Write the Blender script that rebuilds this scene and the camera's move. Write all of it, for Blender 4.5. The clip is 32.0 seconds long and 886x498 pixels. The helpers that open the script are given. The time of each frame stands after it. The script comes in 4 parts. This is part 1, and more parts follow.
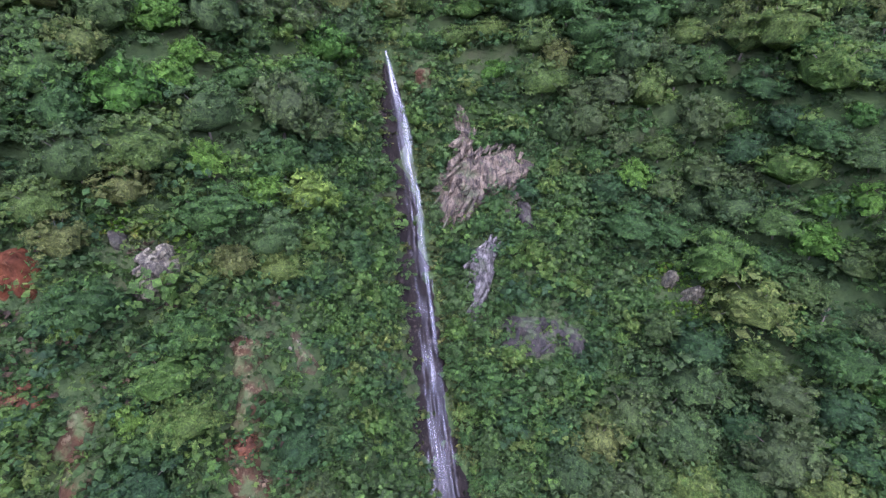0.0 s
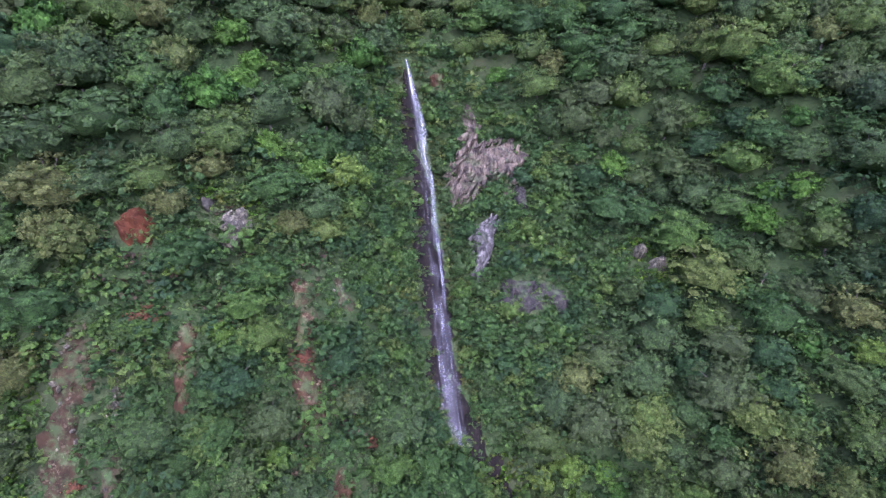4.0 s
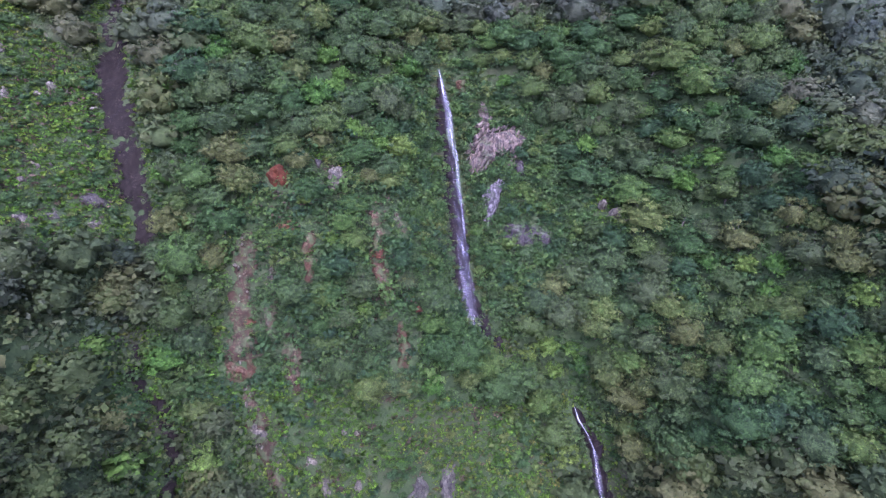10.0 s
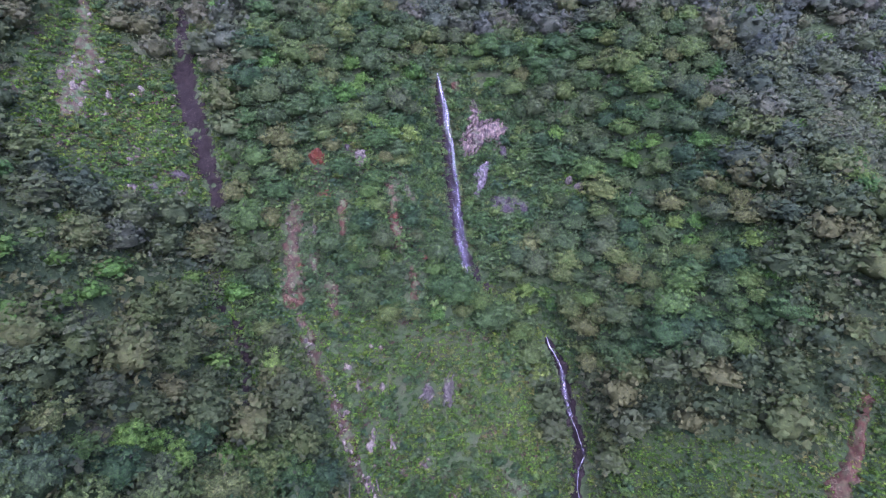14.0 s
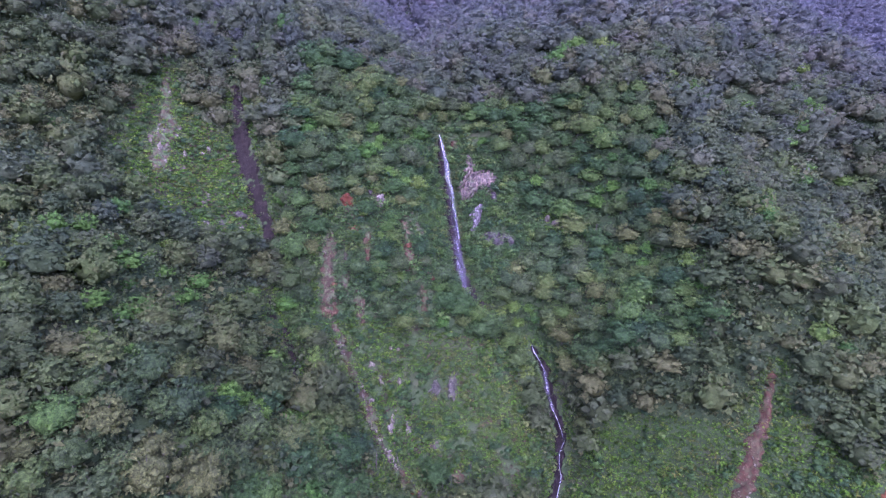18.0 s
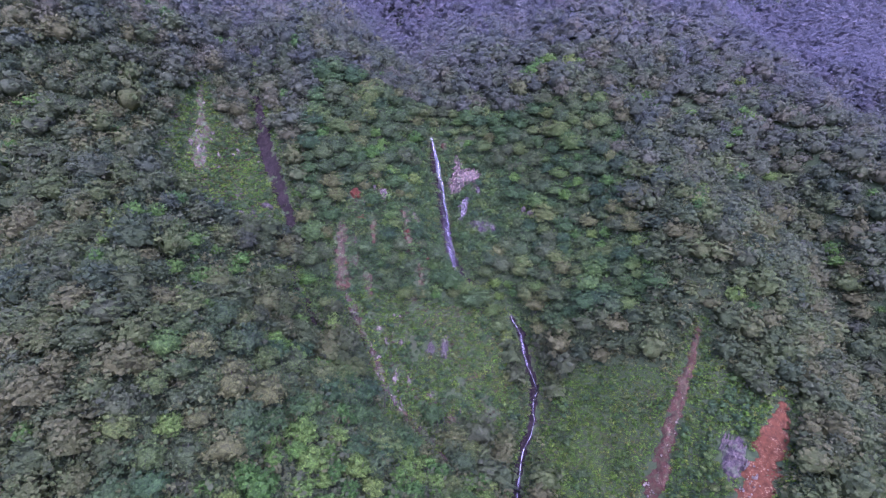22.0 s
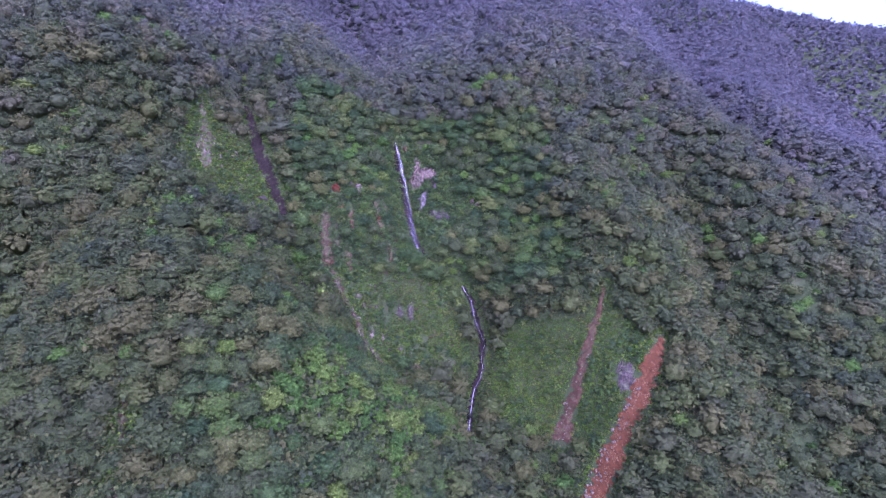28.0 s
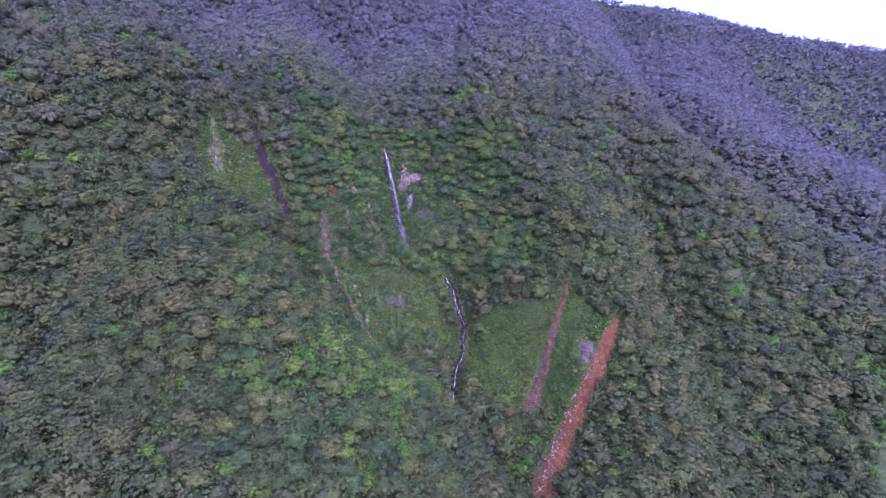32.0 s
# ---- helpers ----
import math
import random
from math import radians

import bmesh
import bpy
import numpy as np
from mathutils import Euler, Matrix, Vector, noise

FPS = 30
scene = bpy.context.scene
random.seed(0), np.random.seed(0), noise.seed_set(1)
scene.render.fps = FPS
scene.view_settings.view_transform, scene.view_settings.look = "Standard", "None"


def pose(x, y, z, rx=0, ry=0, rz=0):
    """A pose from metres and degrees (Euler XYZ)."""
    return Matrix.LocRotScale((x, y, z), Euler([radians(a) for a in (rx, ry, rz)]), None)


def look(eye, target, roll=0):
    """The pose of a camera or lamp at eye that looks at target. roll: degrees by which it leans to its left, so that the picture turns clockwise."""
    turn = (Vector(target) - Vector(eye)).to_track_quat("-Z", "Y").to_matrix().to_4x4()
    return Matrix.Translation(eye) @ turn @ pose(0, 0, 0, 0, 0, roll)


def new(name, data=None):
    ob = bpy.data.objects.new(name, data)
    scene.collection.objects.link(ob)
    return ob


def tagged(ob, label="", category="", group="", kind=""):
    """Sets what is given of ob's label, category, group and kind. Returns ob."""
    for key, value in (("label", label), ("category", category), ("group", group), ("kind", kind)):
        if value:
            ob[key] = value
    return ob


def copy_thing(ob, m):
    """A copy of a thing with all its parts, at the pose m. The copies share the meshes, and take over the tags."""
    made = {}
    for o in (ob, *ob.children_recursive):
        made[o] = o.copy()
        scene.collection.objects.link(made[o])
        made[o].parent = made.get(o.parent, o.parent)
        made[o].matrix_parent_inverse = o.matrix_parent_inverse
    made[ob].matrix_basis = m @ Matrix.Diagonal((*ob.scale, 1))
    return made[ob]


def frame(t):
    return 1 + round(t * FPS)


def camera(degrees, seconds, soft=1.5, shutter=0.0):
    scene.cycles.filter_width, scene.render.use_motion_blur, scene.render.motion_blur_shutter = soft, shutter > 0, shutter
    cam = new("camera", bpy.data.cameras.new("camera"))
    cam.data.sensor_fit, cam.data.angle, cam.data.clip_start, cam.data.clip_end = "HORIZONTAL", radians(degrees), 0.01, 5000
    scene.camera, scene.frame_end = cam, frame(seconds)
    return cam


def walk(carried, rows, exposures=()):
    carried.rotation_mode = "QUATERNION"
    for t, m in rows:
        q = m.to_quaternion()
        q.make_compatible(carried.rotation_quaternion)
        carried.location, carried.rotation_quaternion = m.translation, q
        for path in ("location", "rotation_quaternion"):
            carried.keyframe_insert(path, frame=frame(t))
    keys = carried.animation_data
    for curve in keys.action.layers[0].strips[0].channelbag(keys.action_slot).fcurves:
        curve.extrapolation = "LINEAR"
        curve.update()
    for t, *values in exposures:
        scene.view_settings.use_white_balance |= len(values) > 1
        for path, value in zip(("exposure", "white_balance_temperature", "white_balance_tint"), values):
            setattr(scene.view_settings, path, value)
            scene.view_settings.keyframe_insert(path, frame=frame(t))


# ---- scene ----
import collections

cam = camera(78.2, 32.0, soft=1.25)
METRES, EYE, TILT, LEAN, TURN = 280.0, 100.0, -17.0, 0.0, 0.0
ROWS = [
    (0.0, 0.0, 0.0, 0.0, 0.0, 0.0, -0.0),
    (0.5, -0.0008, -0.0043, -0.0014, 0.17, 0.0, -0.13),
    (1.0, 0.0002, -0.0103, -0.0029, 0.62, 0.0, -0.23),
    (1.5, 0.0003, -0.0171, -0.0048, 0.75, 0.04, -0.27),
    (2.0, -0.0005, -0.0247, -0.0067, 0.5, 0.01, -0.3),
    (2.5, -0.0, -0.0335, -0.0087, 0.45, -0.02, -0.32),
    (3.0, 0.0004, -0.0431, -0.0112, 0.52, -0.04, -0.43),
    (3.5, 0.0001, -0.0532, -0.0138, 0.6, -0.06, -0.56),
    (5.5, -0.0012, -0.0983, -0.0261, 2.06, -0.03, -1.26),
    (6.0, -0.0012, -0.1107, -0.0292, 2.34, -0.1, -1.36),
    (6.5, -0.0002, -0.1236, -0.0329, 2.65, -0.07, -1.34),
    (7.0, 0.0005, -0.1369, -0.0362, 2.86, -0.13, -1.42),
    (7.5, 0.001, -0.1504, -0.0399, 3.0, -0.12, -1.4),
    (8.0, 0.0019, -0.1644, -0.0437, 3.1, -0.14, -1.39),
    (8.5, 0.0027, -0.1782, -0.0475, 3.17, -0.16, -1.33),
    (9.0, 0.0039, -0.1928, -0.0521, 3.29, -0.13, -1.32),
    (9.5, 0.0049, -0.2079, -0.0554, 3.36, -0.26, -1.3),
    (10.0, 0.0049, -0.2233, -0.0597, 3.26, -0.26, -1.21),
    (10.5, 0.0062, -0.2392, -0.0642, 3.32, -0.25, -1.18),
    (11.0, 0.0067, -0.2552, -0.0686, 3.27, -0.27, -1.08),
    (11.5, 0.0075, -0.2715, -0.0732, 3.16, -0.26, -1.02),
    (12.0, 0.0078, -0.2882, -0.077, 3.1, -0.37, -0.95),
    (12.5, 0.0085, -0.305, -0.0817, 3.08, -0.4, -0.9),
    (13.0, 0.0079, -0.3216, -0.0869, 2.94, -0.36, -0.81),
    (13.5, 0.0079, -0.3388, -0.091, 2.87, -0.42, -0.75),
    (14.0, 0.0074, -0.356, -0.0951, 2.71, -0.47, -0.66),
    (14.5, 0.0073, -0.3734, -0.0992, 2.61, -0.48, -0.59),
    (15.0, 0.0061, -0.391, -0.1041, 2.47, 1.98, -0.52),
    (15.5, 0.0058, -0.4086, -0.1098, 2.42, 4.66, -0.41),
    (17.5, 0.0044, -0.4795, -0.1275, 2.29, 5.06, -0.16),
    (18.0, 0.004, -0.4971, -0.1317, 2.25, 5.03, -0.1),
    (18.5, 0.0036, -0.5148, -0.1358, 2.19, 5.0, -0.05),
    (19.0, 0.0027, -0.5322, -0.1402, 2.1, 5.0, 0.01),
    (19.5, 0.0019, -0.5496, -0.1442, 2.0, 4.96, 0.03),
    (20.0, 0.0017, -0.5671, -0.1484, 1.98, 4.93, 0.06),
    (20.5, 0.001, -0.5843, -0.1526, 1.92, 4.92, 0.05),
    (21.0, 0.0005, -0.6016, -0.1562, 1.64, 4.86, 0.11),
    (21.5, -0.0012, -0.6185, -0.1609, 0.94, 4.89, 0.31),
    (22.0, -0.0023, -0.6355, -0.1652, 0.76, 4.9, 0.37),
    (22.5, -0.0033, -0.6524, -0.1693, 0.64, 4.88, 0.44),
    (23.0, -0.005, -0.6693, -0.1731, 0.03, 4.85, 0.58),
    (23.5, -0.0061, -0.686, -0.1777, -1.25, 4.87, 0.97),
    (24.0, -0.0085, -0.7026, -0.1822, -2.44, 4.88, 1.32),
    (24.5, -0.0106, -0.7193, -0.1863, -2.91, 4.86, 1.45),
    (25.0, -0.0128, -0.7357, -0.1907, -3.18, 4.87, 1.54),
    (25.5, -0.0153, -0.7516, -0.1946, -3.4, 4.87, 1.56),
    (27.5, -0.0252, -0.817, -0.2103, -4.0, 4.86, 1.54),
    (28.0, -0.0279, -0.8334, -0.2142, -4.35, 4.85, 1.58),
    (28.5, -0.0309, -0.8499, -0.2179, -4.91, 4.85, 1.72),
    (29.0, -0.0341, -0.8661, -0.2214, -5.68, 4.86, 1.91),
    (29.5, -0.0371, -0.8826, -0.2244, -5.9, 4.84, 1.97),
    (30.0, -0.0411, -0.899, -0.2277, -6.04, 4.88, 2.0),
    (30.5, -0.0439, -0.9157, -0.2301, -6.19, 4.85, 2.0),
    (31.0, -0.0473, -0.9323, -0.2321, -6.37, 4.81, 2.03),
    (31.5, -0.0515, -0.9489, -0.2337, -6.54, 4.8, 2.04),
    (32.0, -0.0556, -0.9654, -0.2353, -6.66, 4.81, 2.0),
]
walk(cam, [(t, pose(0, 0, EYE, TILT, LEAN, TURN) @ pose(METRES * x, METRES * y, METRES * z, 90 + pitch, roll, yaw)) for t, x, y, z, yaw, pitch, roll in ROWS],
     exposures=[(0.0, 1.97, 5080, 37), (6.0, 1.99, 4920, 49), (12.0, 2.07, 4840, 60), (19.0, 2.05, 4780, 74), (25.0, 1.98, 4780, 79), (32.0, 1.95, 4850, 78)])

# ---- sky and light: high bright overcast ----
world = bpy.data.worlds.new("overcast_sky")
scene.world = world
world.use_nodes = True
wn = world.node_tree.nodes
sky = wn.new("ShaderNodeTexSky")
sky.sky_type = "NISHITA"
sky.sun_disc = False
sky.sun_elevation = radians(48)
sky.sun_rotation = radians(170)
sky.air_density, sky.dust_density = 0.9, 5.0
wn["Background"].inputs["Strength"].default_value = 0.15
world.node_tree.links.new(sky.outputs["Color"], wn["Background"].inputs["Color"])
sun_data = bpy.data.lights.new("sun", "SUN")
sun_data.energy = 1.0
sun_data.angle = radians(105)
sun_data.color = (1.0, 0.98, 0.95)
sun = new("sun", sun_data)
sun.matrix_world = look((0, 0, 300), (0 - math.sin(radians(170)) * 60, 0 - math.cos(radians(170)) * 60, 300 - math.tan(radians(48)) * 60))

# ---- helpers ----
rng = np.random.default_rng(7)


def hash2(i, j, seed):
    h = np.sin(i * 127.1 + j * 311.7 + seed * 74.7) * 43758.5453
    return h - np.floor(h)


def vnoise(x, y, seed=0):
    """Smooth value noise, 0 to 1."""
    x, y = np.asarray(x, float), np.asarray(y, float)
    i, j = np.floor(x), np.floor(y)
    a, b = x - i, y - j
    a, b = a * a * (3 - 2 * a), b * b * (3 - 2 * b)
    return (hash2(i, j, seed) * (1 - a) + hash2(i + 1, j, seed) * a) * (1 - b) + (hash2(i, j + 1, seed) * (1 - a) + hash2(i + 1, j + 1, seed) * a) * b


def fbm(x, y, seed=0, octaves=4):
    s, f, a, n = 0, 1.0, 1.0, 0
    for k in range(octaves):
        s, n = s + a * vnoise(np.asarray(x) * f, np.asarray(y) * f, seed + k), n + a
        f, a = f * 2.03, a * 0.5
    return s / n - 0.5


def line_distance(u, v, line):
    best = np.full(np.shape(u), 1e9)
    for p, q in zip(line[:-1], line[1:]):
        (a, b), (c, d) = p[:2], q[:2]
        t = np.clip(((u - a) * (c - a) + (v - b) * (d - b)) / ((c - a) ** 2 + (d - b) ** 2), 0, 1)
        best = np.minimum(best, np.hypot(u - a - t * (c - a), v - b - t * (d - b)))
    return best


def inside(u, v, poly):
    odd = np.zeros(np.shape(u), bool)
    for (a, b), (c, d) in zip(poly, poly[1:] + poly[:1]):
        if b != d:
            odd ^= ((b > v) != (d > v)) & (u < (c - a) * (v - b) / (d - b) + a)
    return odd


# ---- the mountainside, described on a plane that rises at 45 degrees: u across, v up the plane, w out of it ----
R2 = math.sqrt(0.5)
BROAD = (
    (-11, 2, 6, 15, 29, 8, 24, 15),
    (-13, -33, -27, -45, -33, -23, -5, -3),
    (-7, -8, 31, -29, 8, 6, 1, -13),
    (-11, 55, -20, 20, 18, -64, 6, -4),
    (-16, 39, -50, -1, 20, -2, 14, 6),
    (-3, 57, 68, 11, 6, 10, -3, 5),
    (8, 8, -40, -50, -2, 6, -8, -2),
)
FINE = (
    (5, -5, -1, 5, -19, -22, 10, -20),
    (-6, 5, -1, 16, -15, -17, 13, 8),
    (-22, 9, 18, -52, -23, -13, 1, -16),
    (-5, 12, -47, 7, -21, -9, 11, 5),
    (-2, -19, -8, -2, -26, -4, 3, -20),
    (9, -24, 6, -15, -18, 3, -11, -6),
)
STREAM = [(-10, 175), (-9.5, 142), (-5, 122), (-2, 101), (0, 82), (2.5, 73), (12, 65), (22, 59), (27, 55), (31, 46), (32, 36), (35, 25), (35, 20), (33.5, 10), (28, -2), (24, -15), (21, -27), (27, -45), (42, -68), (48, -100), (50, -170)]
GULLY = [(-94, 152), (-86, 130), (-82, 116), (-76.9, 103), (-72, 92), (-67.6, 80.6), (-63.5, 62), (-61.6, 50), (-57, 45), (-54, 38), (-48.7, 20.7)]


# spurs (raised) and ravines (cut in) of the mountain, as lines of (u, v, height out of the slope, half width)
RELIEF = (
    [(-138, 140, 4, 24), (-133, 84, 5, 22), (-107, 62, 5, 18), (-80, 38, 7, 15), (-56, 4, 7, 14), (-30, -22, 7, 16), (6, -44, 5, 16), (26, -58, 0, 16)],
    [(-76, 42, -3, 10), (-68, 36, -13, 11), (-56, 34, -13, 11), (-44, 20, -9, 11), (-30, 6, -5, 11), (-14, -8, -5, 10), (6, -24, -3, 10)],
    [(-180, 70, -4, 22), (-150, 28, -10, 20), (-147, -10, -10, 20), (-142, -60, -8, 20)],
    [(45, 148, -7, 16), (46, 117, -8, 16), (60, 96, -8, 15), (66, 74, -6, 13), (62, 64, 0, 12)],
    [(52, 50, 5, 11), (58, 38, 6, 11), (66, 22, 3, 10)],
    [(49, 168, 4, 22), (78, 261, 13, 32), (122, 437, 16, 40), (150, 600, 10, 40)],
    [(97, 145, 5, 18), (100, 100, 8, 16), (101, 72, 7, 14), (112, 34, 4, 13), (125, 6, 5, 14), (128, -20, 4, 16), (143, -61, 6, 18)],
    [(165, 200, -8, 22), (161, 142, -14, 20), (163, 101, -15, 18), (154, 51, -16, 17), (150, 20, -14, 17), (146, -10, -12, 17), (141, -62, -10, 18)],
    [(350, 640, -24, 40), (290, 420, -36, 44), (241, 276, -38, 38), (236, 160, -32, 32), (273, 100, -30, 34), (310, 50, -28, 36)],
    [(-11, 150, 0, 16), (-14, 170, -12, 20), (-25, 235, -24, 27), (-47, 337, -32, 32), (-72, 400, -36, 36), (-90, 560, -34, 40)],
    [(-84, 132, 0, 12), (-90, 146, -8, 15), (-106, 175, -13, 18), (-125, 218, -16, 22), (-152, 300, -18, 28)],
    [(-50, 152, 3, 18), (-64, 200, 8, 20), (-88, 280, 13, 26), (-125, 420, 14, 34)],
    [(28, 165, -5, 16), (50, 225, -10, 20), (60, 300, -12, 24)],
)


def relief(u, v):
    out = 0
    for line in RELIEF:
        best, rise, wide = np.full(np.shape(u), 1e9), np.zeros(np.shape(u)), np.ones(np.shape(u))
        for (a, b, h0, w0), (c, d, h1, w1) in zip(line, line[1:]):
            t = np.clip(((u - a) * (c - a) + (v - b) * (d - b)) / ((c - a) ** 2 + (d - b) ** 2), 0, 1)
            far = np.hypot(u - a - t * (c - a), v - b - t * (d - b))
            nearer = far < best
            best, rise, wide = np.where(nearer, far, best), np.where(nearer, h0 + t * (h1 - h0), rise), np.where(nearer, w0 + t * (w1 - w0), wide)
        out = out + rise * np.exp(-(best / wide) ** 1.5)
    return out


def ground_w(u, v):
    u, v = np.asarray(u, float), np.asarray(v, float)
    w = 99.6 - 9.6 * u / 100 - 42.2 * v / 100
    for j, row in enumerate(BROAD):
        for i, a in enumerate(row):
            w = w + a * np.exp(-((u + 400 - 160 * i) ** 2 + (v + 260 - 160 * j) ** 2) / 170 ** 2)
    for j, row in enumerate(FINE):
        for i, a in enumerate(row):
            w = w + a * np.exp(-((u + 140 - 40 * i) ** 2 + (v + 70 - 40 * j) ** 2) / 42 ** 2)
    w = w - 3 - 8 * np.exp(-(line_distance(u, v, STREAM) / 10) ** 2) * np.clip((165 - v) / 40, 0, 1)
    w = w - 3 * np.exp(-(line_distance(u, v, GULLY) / 4.5) ** 2)
    core = np.clip(1.2 - np.hypot((u - 60) / 700, (v - 150) / 600), 0, 1)
    w = w + core * (5 * fbm(u / 38, v / 55, 3) + 1.6 * fbm(u / 7, v / 9, 9, 3))
    w = w + np.clip((v - 150) / 130, 0, 1) * np.clip(2.2 - np.abs(u - 100) / 350, 0, 1) * 16 * fbm(u / 75 + 0.3, v / 240, 77, 3)
    w = w + relief(u, v)
    crest = np.where(u > 200, 694 - 0.7 * (u - 357), 804) - 400 * np.exp(-((u + 84) / 30) ** 2) + 14 * fbm(u / 60, u * 0 + 2, 21)
    return w - 1.25 * np.maximum(v - crest, 0)


def world_of(u, v, w):
    u, v, w = np.broadcast_arrays(np.asarray(u, float), v, w)
    z = (v + w) * R2
    z = np.where(z < -60, -60 + (z + 60) * 0.02, z)
    return np.stack([u, (v - w) * R2, z], -1)


def spot(u, v, up=0.0):
    return world_of(u, v, ground_w(u, v)) + np.array([0, 0, up])


# ---- materials ----
def material(name, build):
    m = bpy.data.materials.new(name)
    m.use_nodes = True
    nt = m.node_tree
    build(nt, nt.nodes, nt.links, nt.nodes["Principled BSDF"])
    return m


def ramp(nt, source, stops):
    r = nt.nodes.new("ShaderNodeValToRGB")
    while len(r.color_ramp.elements) < len(stops):
        r.color_ramp.elements.new(0.5)
    for e, (p, c) in zip(r.color_ramp.elements, stops):
        e.position, e.color = p, (*c, 1)
    nt.links.new(source, r.inputs["Fac"])
    return r.outputs["Color"]


def noise_of(nt, scale, detail=4.0, rough=0.6, stretch=None):
    tc = nt.nodes.new("ShaderNodeNewGeometry").outputs["Position"]
    if stretch:
        mp = nt.nodes.new("ShaderNodeMapping")
        mp.inputs["Scale"].default_value = stretch
        nt.links.new(tc, mp.inputs["Vector"])
        tc = mp.outputs["Vector"]
    n = nt.nodes.new("ShaderNodeTexNoise")
    n.inputs["Scale"].default_value, n.inputs["Detail"].default_value, n.inputs["Roughness"].default_value = scale, detail, rough
    nt.links.new(tc, n.inputs["Vector"])
    return n.outputs["Fac"]


def arith(nt, op, a, b):
    n = nt.nodes.new("ShaderNodeMath")
    n.operation = op
    for s, val in zip(n.inputs, (a, b)):
        if isinstance(val, (int, float)):
            s.default_value = val
        else:
            nt.links.new(val, s)
    return n.outputs[0]


def mixed(nt, fac, a, b, kind="MIX"):
    n = nt.nodes.new("ShaderNodeMix")
    n.data_type, n.blend_type = "RGBA", kind
    if isinstance(fac, (int, float)):
        n.inputs[0].default_value = fac
    else:
        nt.links.new(fac, n.inputs[0])
    for s, val in ((n.inputs[6], a), (n.inputs[7], b)):
        if isinstance(val, tuple):
            s.default_value = (*val, 1)
        else:
            nt.links.new(val, s)
    return n.outputs[2]


def bump(nt, height, strength, distance, bsdf):
    b = nt.nodes.new("ShaderNodeBump")
    b.inputs["Strength"].default_value, b.inputs["Distance"].default_value = strength, distance
    nt.links.new(height, b.inputs["Height"])
    nt.links.new(b.outputs["Normal"], bsdf.inputs["Normal"])


def foliage(name, stops, joined=False, high=None, fine=1.0, cut=0.0, holes=True, relief=3.2, spread=1.0, gaps=0.66, grain=1.0):
    """Leaves: colour varies from plant to plant and from clump to clump, with broad drifts over the hillside. cut: gaps
    between the leaves of a spray. high: leaf colours with haze painted in.
    """
    def build(nt, nodes, links, bsdf):
        island = nodes.new("ShaderNodeNewGeometry").outputs["Random Per Island"]
        if joined:
            a = nodes.new("ShaderNodeAttribute")
            a.attribute_name = "tint"
            plant = a.outputs["Fac"]
        else:
            plant = nodes.new("ShaderNodeObjectInfo").outputs["Random"]
        drift = noise_of(nt, 0.022, 3)
        f = arith(nt, "ADD", arith(nt, "MULTIPLY", plant, 0.74), arith(nt, "MULTIPLY", drift, 0.5))
        f = arith(nt, "ADD", f, arith(nt, "MULTIPLY", arith(nt, "SUBTRACT", island, 0.9), 0.13))
        col = ramp(nt, f, stops)
        # distance haze painted into the leaf colour, by each tree's stored amount
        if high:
            haze = nodes.new("ShaderNodeAttribute")
            haze.attribute_name = "haze"
            col = mixed(nt, haze.outputs["Fac"], col, ramp(nt, f, high))
        col = mixed(nt, 1.0, col, ramp(nt, island, [(0.0, (1 - 0.24 * spread,) * 3), (0.6, (1, 1, 1)), (1.0, (1 + 0.36 * spread, 1 + 0.35 * spread, 1 + 0.25 * spread))]), "MULTIPLY")
        if fine:
            shade = ramp(nt, noise_of(nt, 1.1, 3, 0.6), [(0.32, (1 - 0.3 * fine,) * 3), (0.68, (1 + 0.3 * fine,) * 3)])
            col = mixed(nt, 1.0, col, shade, "MULTIPLY")
        if cut:
            v = nodes.new("ShaderNodeTexVoronoi")
            v.inputs["Scale"].default_value = cut
            links.new(nodes.new("ShaderNodeTexCoord").outputs["Object"], v.inputs["Vector"])
            leaf = nodes.new("ShaderNodeSeparateColor")
            links.new(v.outputs["Color"], leaf.inputs[0])
            col = mixed(nt, 1.0, col, ramp(nt, leaf.outputs[0], [(0.0, (1 - 0.38 * grain, 1 - 0.37 * grain, 1 - 0.34 * grain)), (0.5, (0.98, 0.98, 0.98)), (1.0, (1 + 0.5 * grain, 1 + 0.48 * grain, 1 + 0.36 * grain))]), "MULTIPLY")
        links.new(col, bsdf.inputs["Base Color"])
        bsdf.inputs["Roughness"].default_value = 0.6
        bsdf.inputs["Specular IOR Level"].default_value = 0.25
        bump(nt, noise_of(nt, relief, 4, 0.7), 1.0, 1.3 / relief, bsdf)
        tr = nodes.new("ShaderNodeBsdfTranslucent")
        links.new(col, tr.inputs["Color"])
        mx = nodes.new("ShaderNodeMixShader")
        mx.inputs[0].default_value = 0.5
        links.new(bsdf.outputs[0], mx.inputs[1])
        links.new(tr.outputs[0], mx.inputs[2])
        out = mx.outputs[0]
        if cut and holes:
            gap = arith(nt, "GREATER_THAN", v.outputs["Distance"], gaps)
            hole = nodes.new("ShaderNodeBsdfTransparent")
            m2 = nodes.new("ShaderNodeMixShader")
            links.new(gap, m2.inputs[0])
            links.new(out, m2.inputs[1])
            links.new(hole.outputs[0], m2.inputs[2])
            out = m2.outputs[0]
        links.new(out, nodes["Material Output"].inputs["Surface"])
    return material(name, build)


